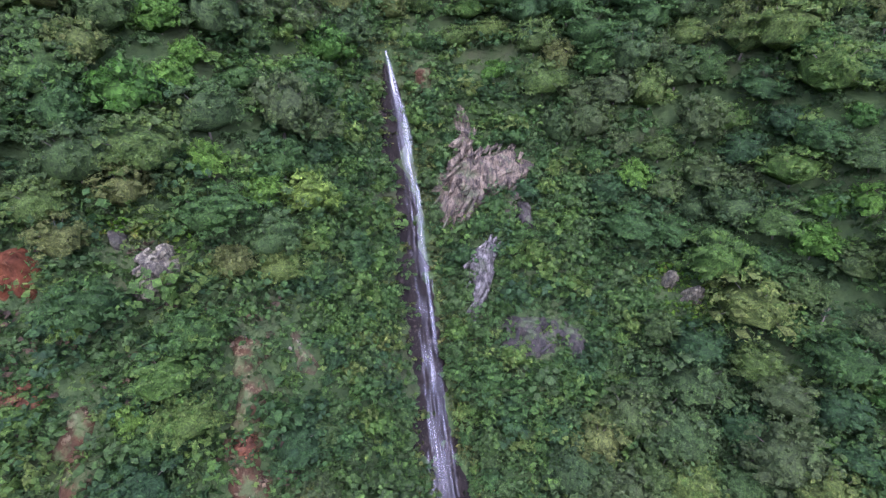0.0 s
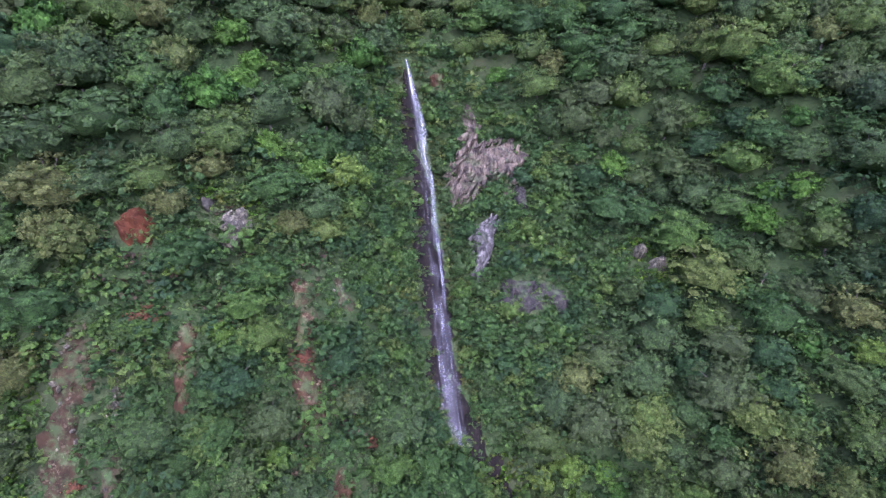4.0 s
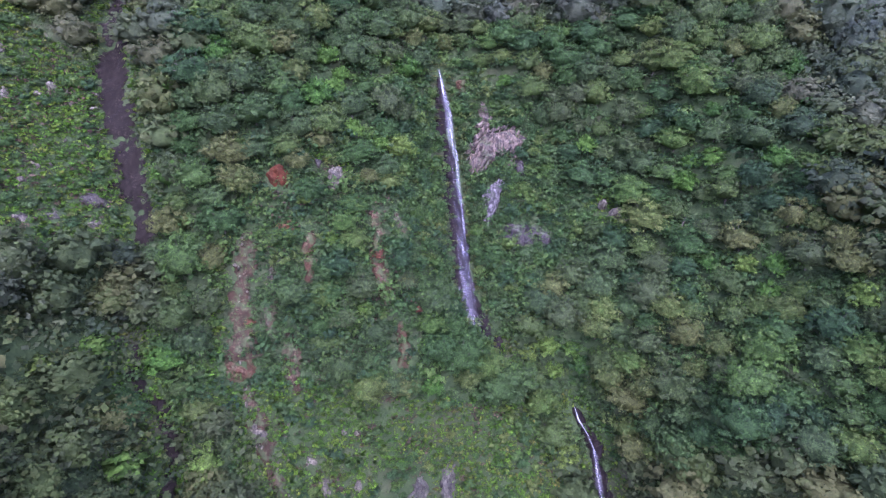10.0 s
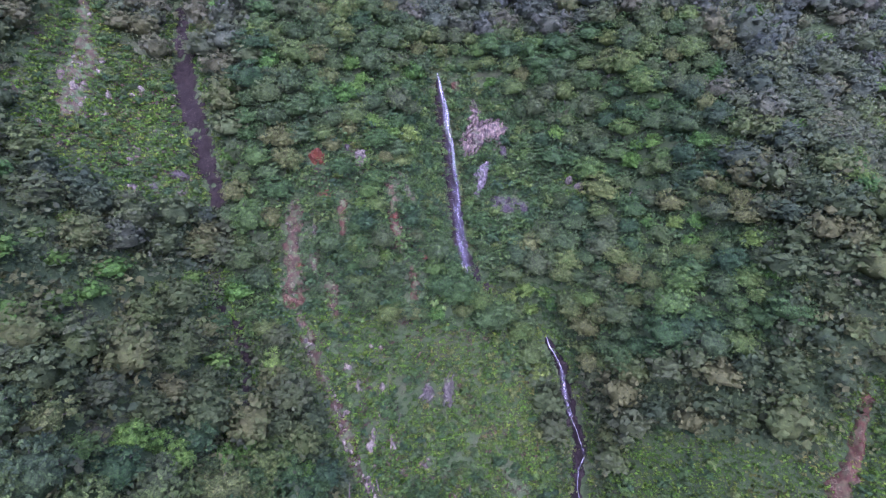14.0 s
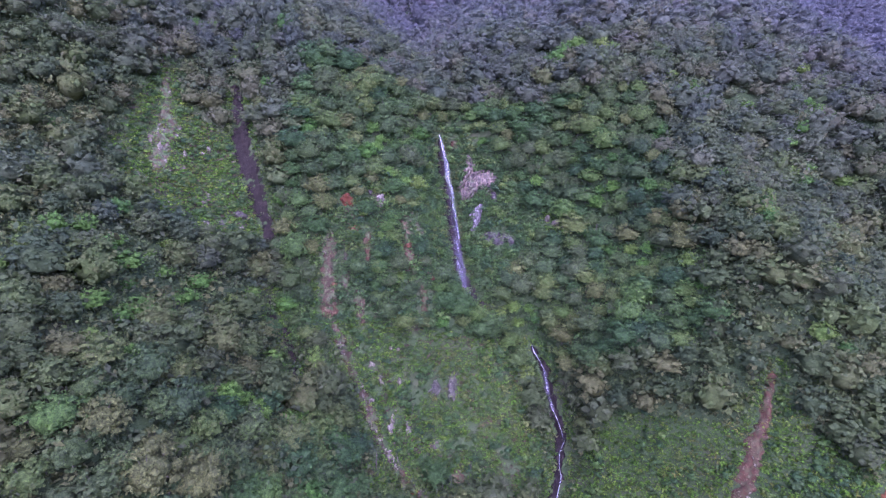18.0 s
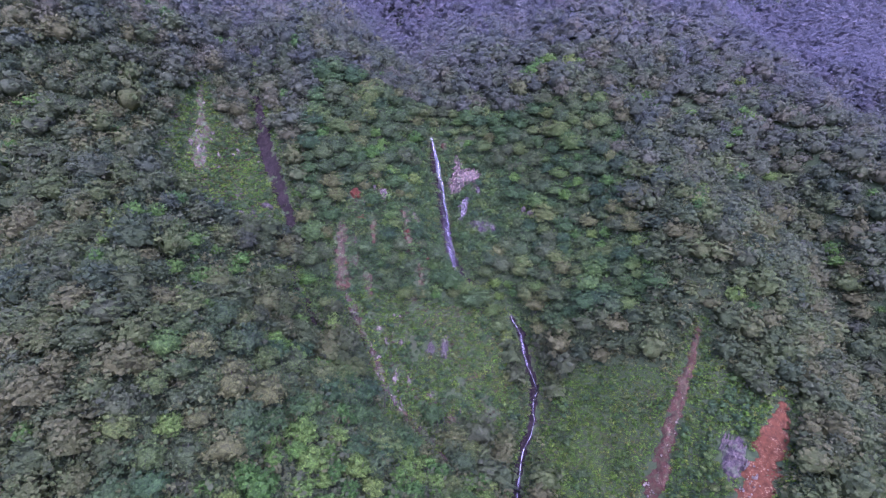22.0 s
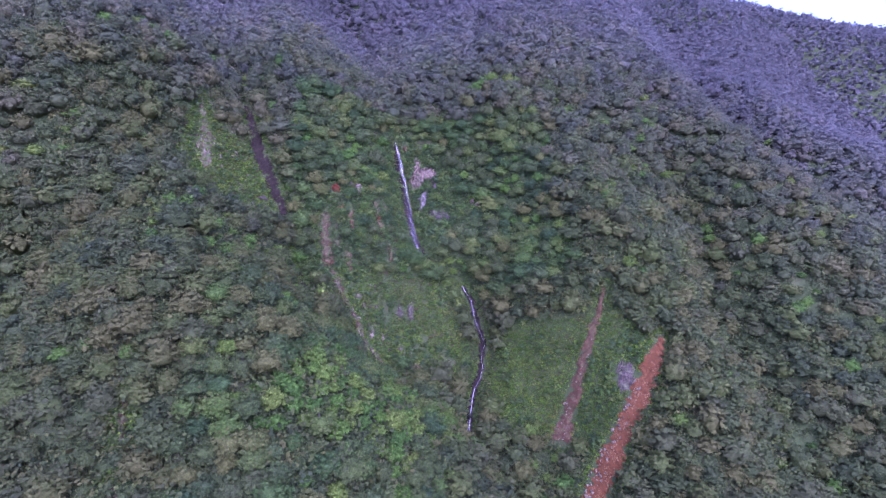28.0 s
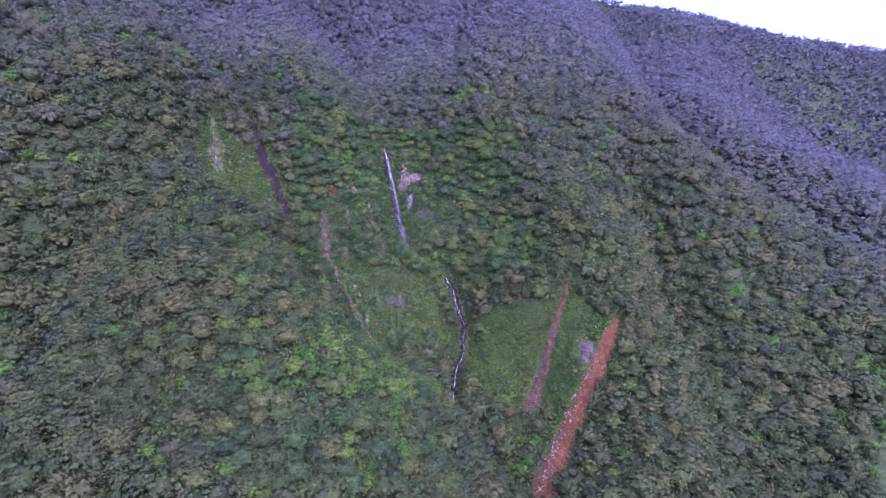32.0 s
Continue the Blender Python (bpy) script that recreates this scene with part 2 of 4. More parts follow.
GREEN = [(0.1, (0.037, 0.078, 0.034)), (0.3, (0.05, 0.106, 0.031)), (0.5, (0.067, 0.134, 0.03)), (0.66, (0.071, 0.116, 0.04)), (0.8, (0.086, 0.168, 0.03)), (1.0, (0.132, 0.17, 0.041))]
OLIVE = [(0.1, (0.0551, 0.082, 0.0378)), (0.26, (0.0721, 0.102, 0.0359)), (0.42, (0.0954, 0.124, 0.0369)), (0.56, (0.0912, 0.108, 0.0466)), (0.7, (0.1039, 0.142, 0.0369)), (0.86, (0.1208, 0.13, 0.0456)), (1.0, (0.1314, 0.116, 0.0563))]
# leaf colours with blue-grey distance haze painted in
HAZE_LEAVES = [(0.1, (0.092, 0.104, 0.0974)), (0.3, (0.099, 0.112, 0.105)), (0.5, (0.107, 0.12, 0.1127)), (0.7, (0.115, 0.128, 0.1184)), (0.86, (0.12, 0.13, 0.1203)), (1.0, (0.125, 0.13, 0.1203))]
BRIGHT = [(0.15, (0.0543, 0.1296, 0.0228)), (0.4, (0.0779, 0.1782, 0.0247)), (0.65, (0.1038, 0.2052, 0.0285)), (1.0, (0.1534, 0.216, 0.038))]
M_GREEN, M_GREEN_CUT = (foliage(n, GREEN, cut=4.2, holes=h, spread=0.8 * h, gaps=0.62) for n, h in (("broad_leaves", False), ("broad_leaf_sprays", True)))
LUSH = [(p, tuple(0.45 * a + 0.55 * b for a, b in zip(x, y))) for (p, x), (_, y) in zip(OLIVE, GREEN)]
M_OLIVE, M_OLIVE_CUT = (foliage(n, LUSH, cut=4.2, holes=h, spread=0.8 * h, gaps=0.62) for n, h in (("dull_leaves", False), ("dull_leaf_sprays", True)))
M_BRIGHT, M_BRIGHT_CUT = (foliage(n, BRIGHT, cut=4.2, holes=h, spread=0.8 * h, gaps=0.62) for n, h in (("fresh_leaves", False), ("fresh_leaf_sprays", True)))
BLEND = [(p, tuple(0.7 * a + 0.3 * b for a, b in zip(x, y))) for (p, x), (_, y) in zip(OLIVE, GREEN)]
# both woods below blend towards the painted haze colours
M_WOOD_JOINED = foliage("wood_leaves", BLEND, joined=True, high=HAZE_LEAVES, cut=2.4, relief=1.5, spread=0.1, gaps=0.8, grain=0.32, fine=0.45)
M_RIDGE_JOINED = foliage("ridge_wood_leaves", OLIVE, joined=True, high=[(p, tuple(0.94 * c for c in x)) for p, x in HAZE_LEAVES], fine=0.3, relief=0.8, spread=0.15)
M_SCRUB_JOINED = foliage("scrub_leaves", GREEN, joined=True, cut=4.5, gaps=0.7, grain=0.8, spread=0.4)
M_FRESH_JOINED = foliage("fresh_wood_leaves", BRIGHT, joined=True, cut=2.6, spread=0.25, gaps=0.8, grain=0.6, fine=0.6)
M_MEADOW_JOINED = foliage("grass_leaves", [(0.12, (0.048, 0.1073, 0.009)), (0.4, (0.0672, 0.1559, 0.009)), (0.65, (0.0936, 0.1865, 0.011)), (0.9, (0.12, 0.1808, 0.016)), (1.0, (0.15, 0.1525, 0.03))], joined=True, cut=4.5, gaps=0.7, spread=1.2)


def bark_nodes(nt, nodes, links, bsdf):
    col = ramp(nt, noise_of(nt, 2.0, 5, stretch=(1, 1, 0.25)), [(0.3, (0.05, 0.042, 0.032)), (0.7, (0.14, 0.12, 0.095))])
    links.new(col, bsdf.inputs["Base Color"])
    bsdf.inputs["Roughness"].default_value = 0.85


def rock_material(name, dark, mid, pale, moss=0.35):
    def build(nt, nodes, links, bsdf):
        streak = noise_of(nt, 0.55, 6, 0.7, stretch=(1.6, 0.8, 0.45))
        col = ramp(nt, streak, [(0.28, dark), (0.5, mid), (0.72, pale)])
        seam = arith(nt, "ABSOLUTE", arith(nt, "SUBTRACT", noise_of(nt, 0.42, 6, 0.62, stretch=(1.7, 1.0, 0.6)), 0.5), 0.0)
        crack = ramp(nt, seam, [(0.0, (0.16, 0.14, 0.14)), (0.03, (0.6, 0.58, 0.58)), (0.08, (1, 1, 1))])
        col = mixed(nt, 1.0, col, crack, "MULTIPLY")
        seam = arith(nt, "ABSOLUTE", arith(nt, "SUBTRACT", noise_of(nt, 0.9, 5, 0.6, stretch=(2.2, 1.0, 0.7)), 0.5), 0.0)
        col = mixed(nt, 1.0, col, ramp(nt, seam, [(0.0, (0.3, 0.28, 0.28)), (0.04, (1, 1, 1))]), "MULTIPLY")
        blocks = nodes.new("ShaderNodeTexVoronoi")
        blocks.inputs["Scale"].default_value = 1.7
        links.new(nodes.new("ShaderNodeTexCoord").outputs["Object"], blocks.inputs["Vector"])
        tone = nodes.new("ShaderNodeSeparateColor")
        links.new(blocks.outputs["Color"], tone.inputs[0])
        col = mixed(nt, 1.0, col, ramp(nt, tone.outputs[0], [(0.0, (0.86, 0.86, 0.86)), (1.0, (1.12, 1.1, 1.1))]), "MULTIPLY")
        green = ramp(nt, noise_of(nt, 0.35, 5, 0.7), [(0.52, (0, 0, 0)), (0.66, (1, 1, 1))])
        col = mixed(nt, arith(nt, "MULTIPLY", green, moss), col, (0.06, 0.09, 0.03))
        links.new(col, bsdf.inputs["Base Color"])
        bsdf.inputs["Roughness"].default_value = 0.8
        bump(nt, noise_of(nt, 1.6, 8, 0.75), 0.9, 0.6, bsdf)
    return material(name, build)


def soil_material(name, dark, mid, pale, scale=0.5, green=0.0):
    def build(nt, nodes, links, bsdf):
        col = ramp(nt, noise_of(nt, scale, 7, 0.7, stretch=(1.5, 0.7, 0.7)), [(0.34, dark), (0.6, mid)])
        grit = arith(nt, "MULTIPLY", ramp(nt, noise_of(nt, 1.9, 5, 0.65), [(0.54, (0, 0, 0)), (0.6, (1, 1, 1))]), ramp(nt, noise_of(nt, 0.33, 4, 0.6, stretch=(1.6, 0.6, 0.6)), [(0.44, (0, 0, 0)), (0.6, (1, 1, 1))]))
        col = mixed(nt, grit, col, pale)
        if green:
            cover = ramp(nt, noise_of(nt, 0.6, 6, 0.7), [(0.46, (0, 0, 0)), (0.58, (1, 1, 1))])
            col = mixed(nt, arith(nt, "MULTIPLY", cover, green), col, (0.06, 0.1, 0.035))
        links.new(col, bsdf.inputs["Base Color"])
        bsdf.inputs["Roughness"].default_value = 0.92
        bsdf.inputs["Specular IOR Level"].default_value = 0.15
        bump(nt, noise_of(nt, 3.0, 7, 0.7), 0.8, 0.35, bsdf)
    return material(name, build)


def ground_nodes(nt, nodes, links, bsdf):
    soil = ramp(nt, noise_of(nt, 0.25, 6, 0.65), [(0.3, (0.03, 0.024, 0.016)), (0.7, (0.085, 0.065, 0.042))])
    cover = ramp(nt, noise_of(nt, 0.9, 5, 0.7), [(0.3, (0.02, 0.036, 0.012)), (0.7, (0.044, 0.07, 0.02))])
    f = ramp(nt, noise_of(nt, 0.09, 6, 0.7), [(0.5, (1, 1, 1)), (0.72, (0.5, 0.5, 0.5))])
    links.new(mixed(nt, f, soil, cover), bsdf.inputs["Base Color"])
    bsdf.inputs["Roughness"].default_value = 0.9
    bsdf.inputs["Specular IOR Level"].default_value = 0.15
    bump(nt, noise_of(nt, 1.6, 7, 0.7), 0.8, 0.5, bsdf)


def water_nodes(nt, nodes, links, bsdf):
    """Falling water: white threads with clear gaps between them."""
    uv = nodes.new("ShaderNodeUVMap")
    uv.uv_map = "run"
    mp = nodes.new("ShaderNodeMapping")
    mp.inputs["Scale"].default_value = (1.0, 0.06, 1.0)
    links.new(uv.outputs["UV"], mp.inputs["Vector"])
    n = nodes.new("ShaderNodeTexNoise")
    n.inputs["Scale"].default_value, n.inputs["Detail"].default_value, n.inputs["Roughness"].default_value = 2.4, 3.0, 0.55
    links.new(mp.outputs["Vector"], n.inputs["Vector"])
    a = nodes.new("ShaderNodeAttribute")
    a.attribute_name = "body"
    dens = arith(nt, "ADD", n.outputs["Fac"], arith(nt, "SUBTRACT", a.outputs["Fac"], 0.5))
    links.new(ramp(nt, dens, [(0.2, (0.0, 0.0, 0.0)), (0.95, (0.95, 0.95, 0.95))]), bsdf.inputs["Alpha"])
    links.new(ramp(nt, dens, [(0.35, (0.23, 0.245, 0.275)), (0.62, (0.41, 0.43, 0.43)), (1.0, (0.78, 0.8, 0.75))]), bsdf.inputs["Base Color"])
    bsdf.inputs["Roughness"].default_value = 0.4


M_BARK = material("bark", bark_nodes)
M_GROUND = material("leaf_litter_ground", ground_nodes)
M_WATER = material("falling_water", water_nodes)
M_ROCK_PINK = rock_material("pinkish_rock", (0.0446, 0.036, 0.0232), (0.1115, 0.09, 0.0568), (0.2182, 0.182, 0.1161), 0.7)
M_ROCK_GREY = rock_material("grey_rock", (0.0285, 0.028, 0.0185), (0.0779, 0.076, 0.0493), (0.1805, 0.178, 0.1188), 0.5)
M_ROCK_BLUE = rock_material("blue_grey_rock", (0.048, 0.046, 0.04), (0.125, 0.122, 0.108), (0.26, 0.255, 0.23), 0.45)
M_ROCK_BROWN = rock_material("brownish_rock", (0.03, 0.026, 0.017), (0.075, 0.064, 0.043), (0.16, 0.138, 0.095), 0.8)
M_ROCK_DARK = rock_material("dark_mossy_rock", (0.012, 0.0105, 0.008), (0.03, 0.026, 0.019), (0.07, 0.062, 0.047), 0.8)
M_WET = soil_material("wet_rock", (0.006, 0.0048, 0.0038), (0.014, 0.011, 0.009), (0.04, 0.033, 0.026), 0.6)
M_GULLY = soil_material("damp_dark_earth", (0.0064, 0.0054, 0.0036), (0.0156, 0.0125, 0.0085), (0.0386, 0.0333, 0.0229), 0.7)
M_RED = soil_material("red_soil", (0.0522, 0.0221, 0.0071), (0.1008, 0.0423, 0.0136), (0.216, 0.1564, 0.0714), 0.8)
M_HOLLOW = soil_material("raw_red_soil", (0.033, 0.0104, 0.0042), (0.0858, 0.0296, 0.0112), (0.132, 0.0703, 0.0315), 0.7)
M_SCAR = soil_material("reddish_brown_soil", (0.0247, 0.013, 0.0066), (0.0589, 0.029, 0.0139), (0.133, 0.105, 0.0615), 0.8, 0.3)
M_RUST = soil_material("rusty_soil", (0.026, 0.0152, 0.0075), (0.056, 0.0299, 0.014), (0.14, 0.1134, 0.0629), 0.8, 0.6)
M_BROWN = soil_material("brown_soil", (0.0175, 0.0117, 0.0066), (0.042, 0.0255, 0.0128), (0.115, 0.0918, 0.0546), 0.8, 0.55)
M_TAN = soil_material("pinkish_soil", (0.0266, 0.0216, 0.0106), (0.0551, 0.0431, 0.0221), (0.1235, 0.1019, 0.0595), 0.8, 0.9)
M_STONE = rock_material("pale_stone", (0.0997, 0.0921, 0.0568), (0.19, 0.1784, 0.1118), (0.304, 0.2891, 0.1849), 0.25)


# ---- mesh builders ----
def mesh_from(name, verts, faces, mat, smooth=True):
    """verts: an array n x 3; faces: an array m x 3 or m x 4."""
    verts, faces = np.asarray(verts, np.float32), np.asarray(faces, np.int32)
    me = bpy.data.meshes.new(name)
    k = faces.shape[1]
    me.vertices.add(len(verts))
    me.vertices.foreach_set("co", verts.ravel())
    me.loops.add(faces.size)
    me.loops.foreach_set("vertex_index", faces.ravel())
    me.polygons.add(len(faces))
    me.polygons.foreach_set("loop_start", np.arange(0, faces.size, k, dtype=np.int32))
    me.update(calc_edges=True)
    me.polygons.foreach_set("use_smooth", np.full(len(faces), smooth))
    me.materials.append(mat)
    return me


def grid_faces(rows, cols):
    i = np.arange(rows - 1)[:, None] * cols + np.arange(cols - 1)[None]
    i = i.ravel()
    return np.stack([i, i + 1, i + cols + 1, i + cols], -1)


def part(name, mesh, parent, label=""):
    ob = new(name, mesh)
    ob.parent = parent
    return tagged(ob, label)


# ---- ground: one sheet ----
us = np.concatenate([[-3500, -2000, -1200, -800, -600], np.arange(-480, -200, 10), np.arange(-200, -120, 4), np.arange(-120, 120, 2), np.arange(120, 200, 4), np.arange(200, 840, 9), [900, 1100, 1500, 2200, 3500]]).astype(float)
vs = np.concatenate([[-3500, -2000, -1200, -800, -500], np.arange(-330, -120, 10), np.arange(-120, -90, 4), np.arange(-90, 150, 2), np.arange(150, 190, 4), np.arange(190, 800, 9), [860, 950, 1100, 1500, 2500]]).astype(float)
gu, gv = np.meshgrid(us, vs)
ground = new("ground", mesh_from("ground", world_of(gu, gv, ground_w(gu, gv)).reshape(-1, 3), grid_faces(len(vs), len(us)), M_GROUND))
tagged(ground, "steep mountainside with dark leaf litter and low green cover", "ground", kind="structure")


# ---- bare strips and rock faces ----
def strip_mesh(name, line, mat, lift=0.75, cols=13, ragged=0.6, seed=0):
    """A bed that follows the slope along a line of (u, v, half width), sunk in at its ragged edges."""
    pts = np.array(line, float)
    run = np.concatenate([[0], np.cumsum(np.hypot(*np.diff(pts[:, :2], axis=0).T))])
    s = np.linspace(0, run[-1], max(6, int(run[-1] / 0.45)))
    cu, cv, hw = (np.interp(s, run, pts[:, k]) for k in range(3))
    du, dv = np.gradient(cu), np.gradient(cv)
    n = np.hypot(du, dv)
    au, av = dv / n, -du / n
    t = np.linspace(-1, 1, cols)
    hw = np.where(hw < 2.2, hw * 1.25, hw)
    left = hw * (1 + ragged * 3 * fbm(s / 2.2, s * 0, seed + 1, 5))
    right = hw * (1 + ragged * 3 * fbm(s / 2.2, s * 0, seed + 5, 5))
    off = np.where(t[None] < 0, left[:, None], right[:, None]) * t[None]
    ends = np.minimum(1, np.minimum(s - s[0], s[-1] - s) / 1.2)[:, None]
    u, v = cu[:, None] + au[:, None] * off, cv[:, None] + av[:, None] * off
    w = ground_w(u, v) + lift - 1.5 * np.abs(t[None]) ** 3 - 1.2 * (1 - ends) + 2.3 * fbm(u / 1.6, v / 2.4, seed + 9, 5)
    return mesh_from(name, world_of(u, v, w).reshape(-1, 3), grid_faces(*u.shape), mat)


def outcrop_mesh(name, cu, cv, hu, hv, mat, bulge, seed, turn=0.0, outline=None):
    """A rock face with steps and cracks that stands out of the slope, with an uneven outline."""
    nr, na = 24, 56
    r = np.linspace(0, 1, nr) ** 0.7
    a = np.linspace(0, 2 * np.pi, na)
    ring = 1 + 0.8 * fbm(np.cos(a) * 2.2 + 5, np.sin(a) * 2.2 + 5, seed)
    if outline:
        d = np.linspace(0.02, 1.6, 240)
        px, py = np.cos(a)[:, None] * d * hu, np.sin(a)[:, None] * d * hv
        ring = d[np.argmin(inside(cu + px, cv + py, outline), axis=1)] * (1 + 0.45 * fbm(np.cos(a) * 4 + 5, np.sin(a) * 4 + 5, seed))
    x, y = np.outer(r, ring * np.cos(a)) * hu, np.outer(r, ring * np.sin(a)) * hv
    c, s = math.cos(turn), math.sin(turn)
    u, v = cu + c * x - s * y, cv + s * x + c * y
    rough = fbm(u / 3.4, v / 5.0, seed + 3, 5)
    ribs = np.abs(fbm((u + 0.5 * v) / 2.6, (v - 0.5 * u) / 7.0, seed + 8, 3))
    steps = np.floor((v + 0.4 * u + 4 * fbm(u / 4, v / 6, seed + 6)) / 1.4) % 2 * 0.5
    w = ground_w(u, v) + bulge * (1 - r[:, None] ** 3) + (3.0 * rough - 3.0 * ribs + steps) * (1 - r[:, None] ** 6) - 1.2 * r[:, None] ** 6
    return mesh_from(name, world_of(u, v, w).reshape(-1, 3), grid_faces(nr, na), mat)


STRIPS = (
    ("landslide_scar", M_RED, "long raw red earth landslide scar with pale rubble", [(108, 1.5, 2.4), (104, -5, 3.8), (96.6, -16, 4.4), (85.7, -32, 4.6), (74, -50, 4.8), (63, -66, 5.0), (52, -82, 5.2)]),
    ("landslide_scar", M_SCAR, "brown landslide scar between grass and trees", [(89.5, 31, 0.8), (88.5, 27, 1.2), (79, 5, 2.2), (70, -15, 3.2), (66, -24, 3.4), (60, -37, 4.6)]),
    ("erosion_scar", M_BROWN, "brown eroded strip on the slope beside shrubs", [(-45.8, 82, 0.9), (-46, 77.4, 1.8), (-46.1, 70, 2.7), (-45, 62, 3.2), (-44.3, 54.5, 3.6)]),
    ("erosion_scar", M_TAN, "pinkish eroded strip among shrubs", [(-40.2, 75, 0.9), (-39.8, 70, 1.5), (-38.6, 58.5, 1.5)]),
    ("erosion_scar", M_BROWN, "brown stony run down a grassy slope", [(-42.8, 52, 0.7), (-39.2, 42.9, 1.9), (-33.8, 32.3, 1.0), (-28.9, 21.5, 2.2), (-24.3, 12.7, 1.1), (-19, 6, 1.6)]),
    ("erosion_scar", M_TAN, "pinkish grey bare strip high in the wood", [(-111, 140, 0.6), (-109.8, 134, 0.8), (-107, 121, 1.5), (-104.6, 111, 3.2), (-102.6, 99, 3.0), (-101.5, 92, 1.2)]),
    ("erosion_scar", M_TAN, "small pale bare strip in green scrub", [(-111, 99, 0.8), (-110.5, 91, 1.0)]),
    ("erosion_scar", M_RUST, "narrow reddish soil streak on a steep bank", [(-21, 90, 1.2), (-19.7, 85, 1.6), (-19.3, 80, 1.2), (-18.6, 76, 1.6), (-16.3, 68, 1.1)]),
    ("erosion_scar", M_TAN, "short pale soil streak on a steep bank", [(-16.3, 92, 1.1), (-15.1, 86, 1.3)]),
    ("erosion_scar", M_RUST, "narrow dark red soil streak under bushes", [(-33.8, 82, 1.1), (-32.4, 76.6, 1.7), (-32.1, 70, 1.2)]),
    ("erosion_scar", M_RUST, "thin red soil streak among bushes", [(-13.6, 66.5, 1.0), (-12.6, 60, 1.5), (-12.2, 56, 1.1)]),
    ("erosion_scar", M_BROWN, "bare brown bank at the foot of the grass", [(-15, 3, 1.5), (-9, -3, 2.2), (-2.5, -14, 1.6)]),
    ("erosion_scar", M_BROWN, "brown bare earth between small shrubs", [(-35.5, 62, 0.8), (-34, 56, 1.8), (-32.5, 49, 1.0)]),
    ("erosion_scar", M_BROWN, "brown bare patch between tree crowns", [(-88.5, -37, 1.0), (-87.5, -43, 1.6), (-87, -50, 1.0)]),
    ("erosion_scar", M_BROWN, "brown bare earth below dense tree crowns", [(-87, -60, 0.8), (-83.5, -67, 1.7), (-79, -77, 1.9), (-78, -84, 1.0)]),
    ("gully", M_GULLY, "dark wet bare gully running down through the wood", [(-94, 152, 1.6), (-90, 141, 2.4), (-86.5, 131, 3.2), (-82.1, 116, 4.1), (-76.9, 103, 4.2), (-72, 92, 3.5), (-67.6, 80.6, 2.8), (-66.6, 77, 1.7)]),
    ("gully", M_GULLY, "narrow dark lower gully between trees", [(-62.8, 57, 1.0), (-61.4, 50.4, 1.1), (-56.8, 45, 1.2), (-54, 38.3, 1.3), (-48.7, 20.7, 1.3)]),
    ("wet_rock_face", M_WET, "dark wet rock behind the tall waterfall", [(-9.6, 143, 0.9), (-8.5, 131, 1.8), (-6.3, 118, 2.4), (-4.2, 104, 2.8), (-2.2, 91, 3.2), (-0.2, 80, 3.2), (3.2, 73, 2.6), (7, 68, 2.4), (10.5, 64, 1.3)]),
    ("wet_rock_face", M_WET, "dark wet rock bed of the lower cascade", [(26.6, 56.5, 0.9), (31.5, 46, 1.7), (33.0, 36, 2.3), (35.4, 25, 2.0), (34.8, 18, 1.8), (33, 9, 1.7), (28, -2, 1.8), (24, -15, 2.0), (21, -29, 1.8)]),
)
beds = []
for k, (name, mat, label, line) in enumerate(STRIPS):
    bed = tagged(new(name, strip_mesh(name, line, mat, lift=min(0.75, 0.1 + 0.28 * max(p[2] for p in line)), seed=10 * k)), label, name.replace("_", " "), kind="structure")
    beds.append((bed, line))

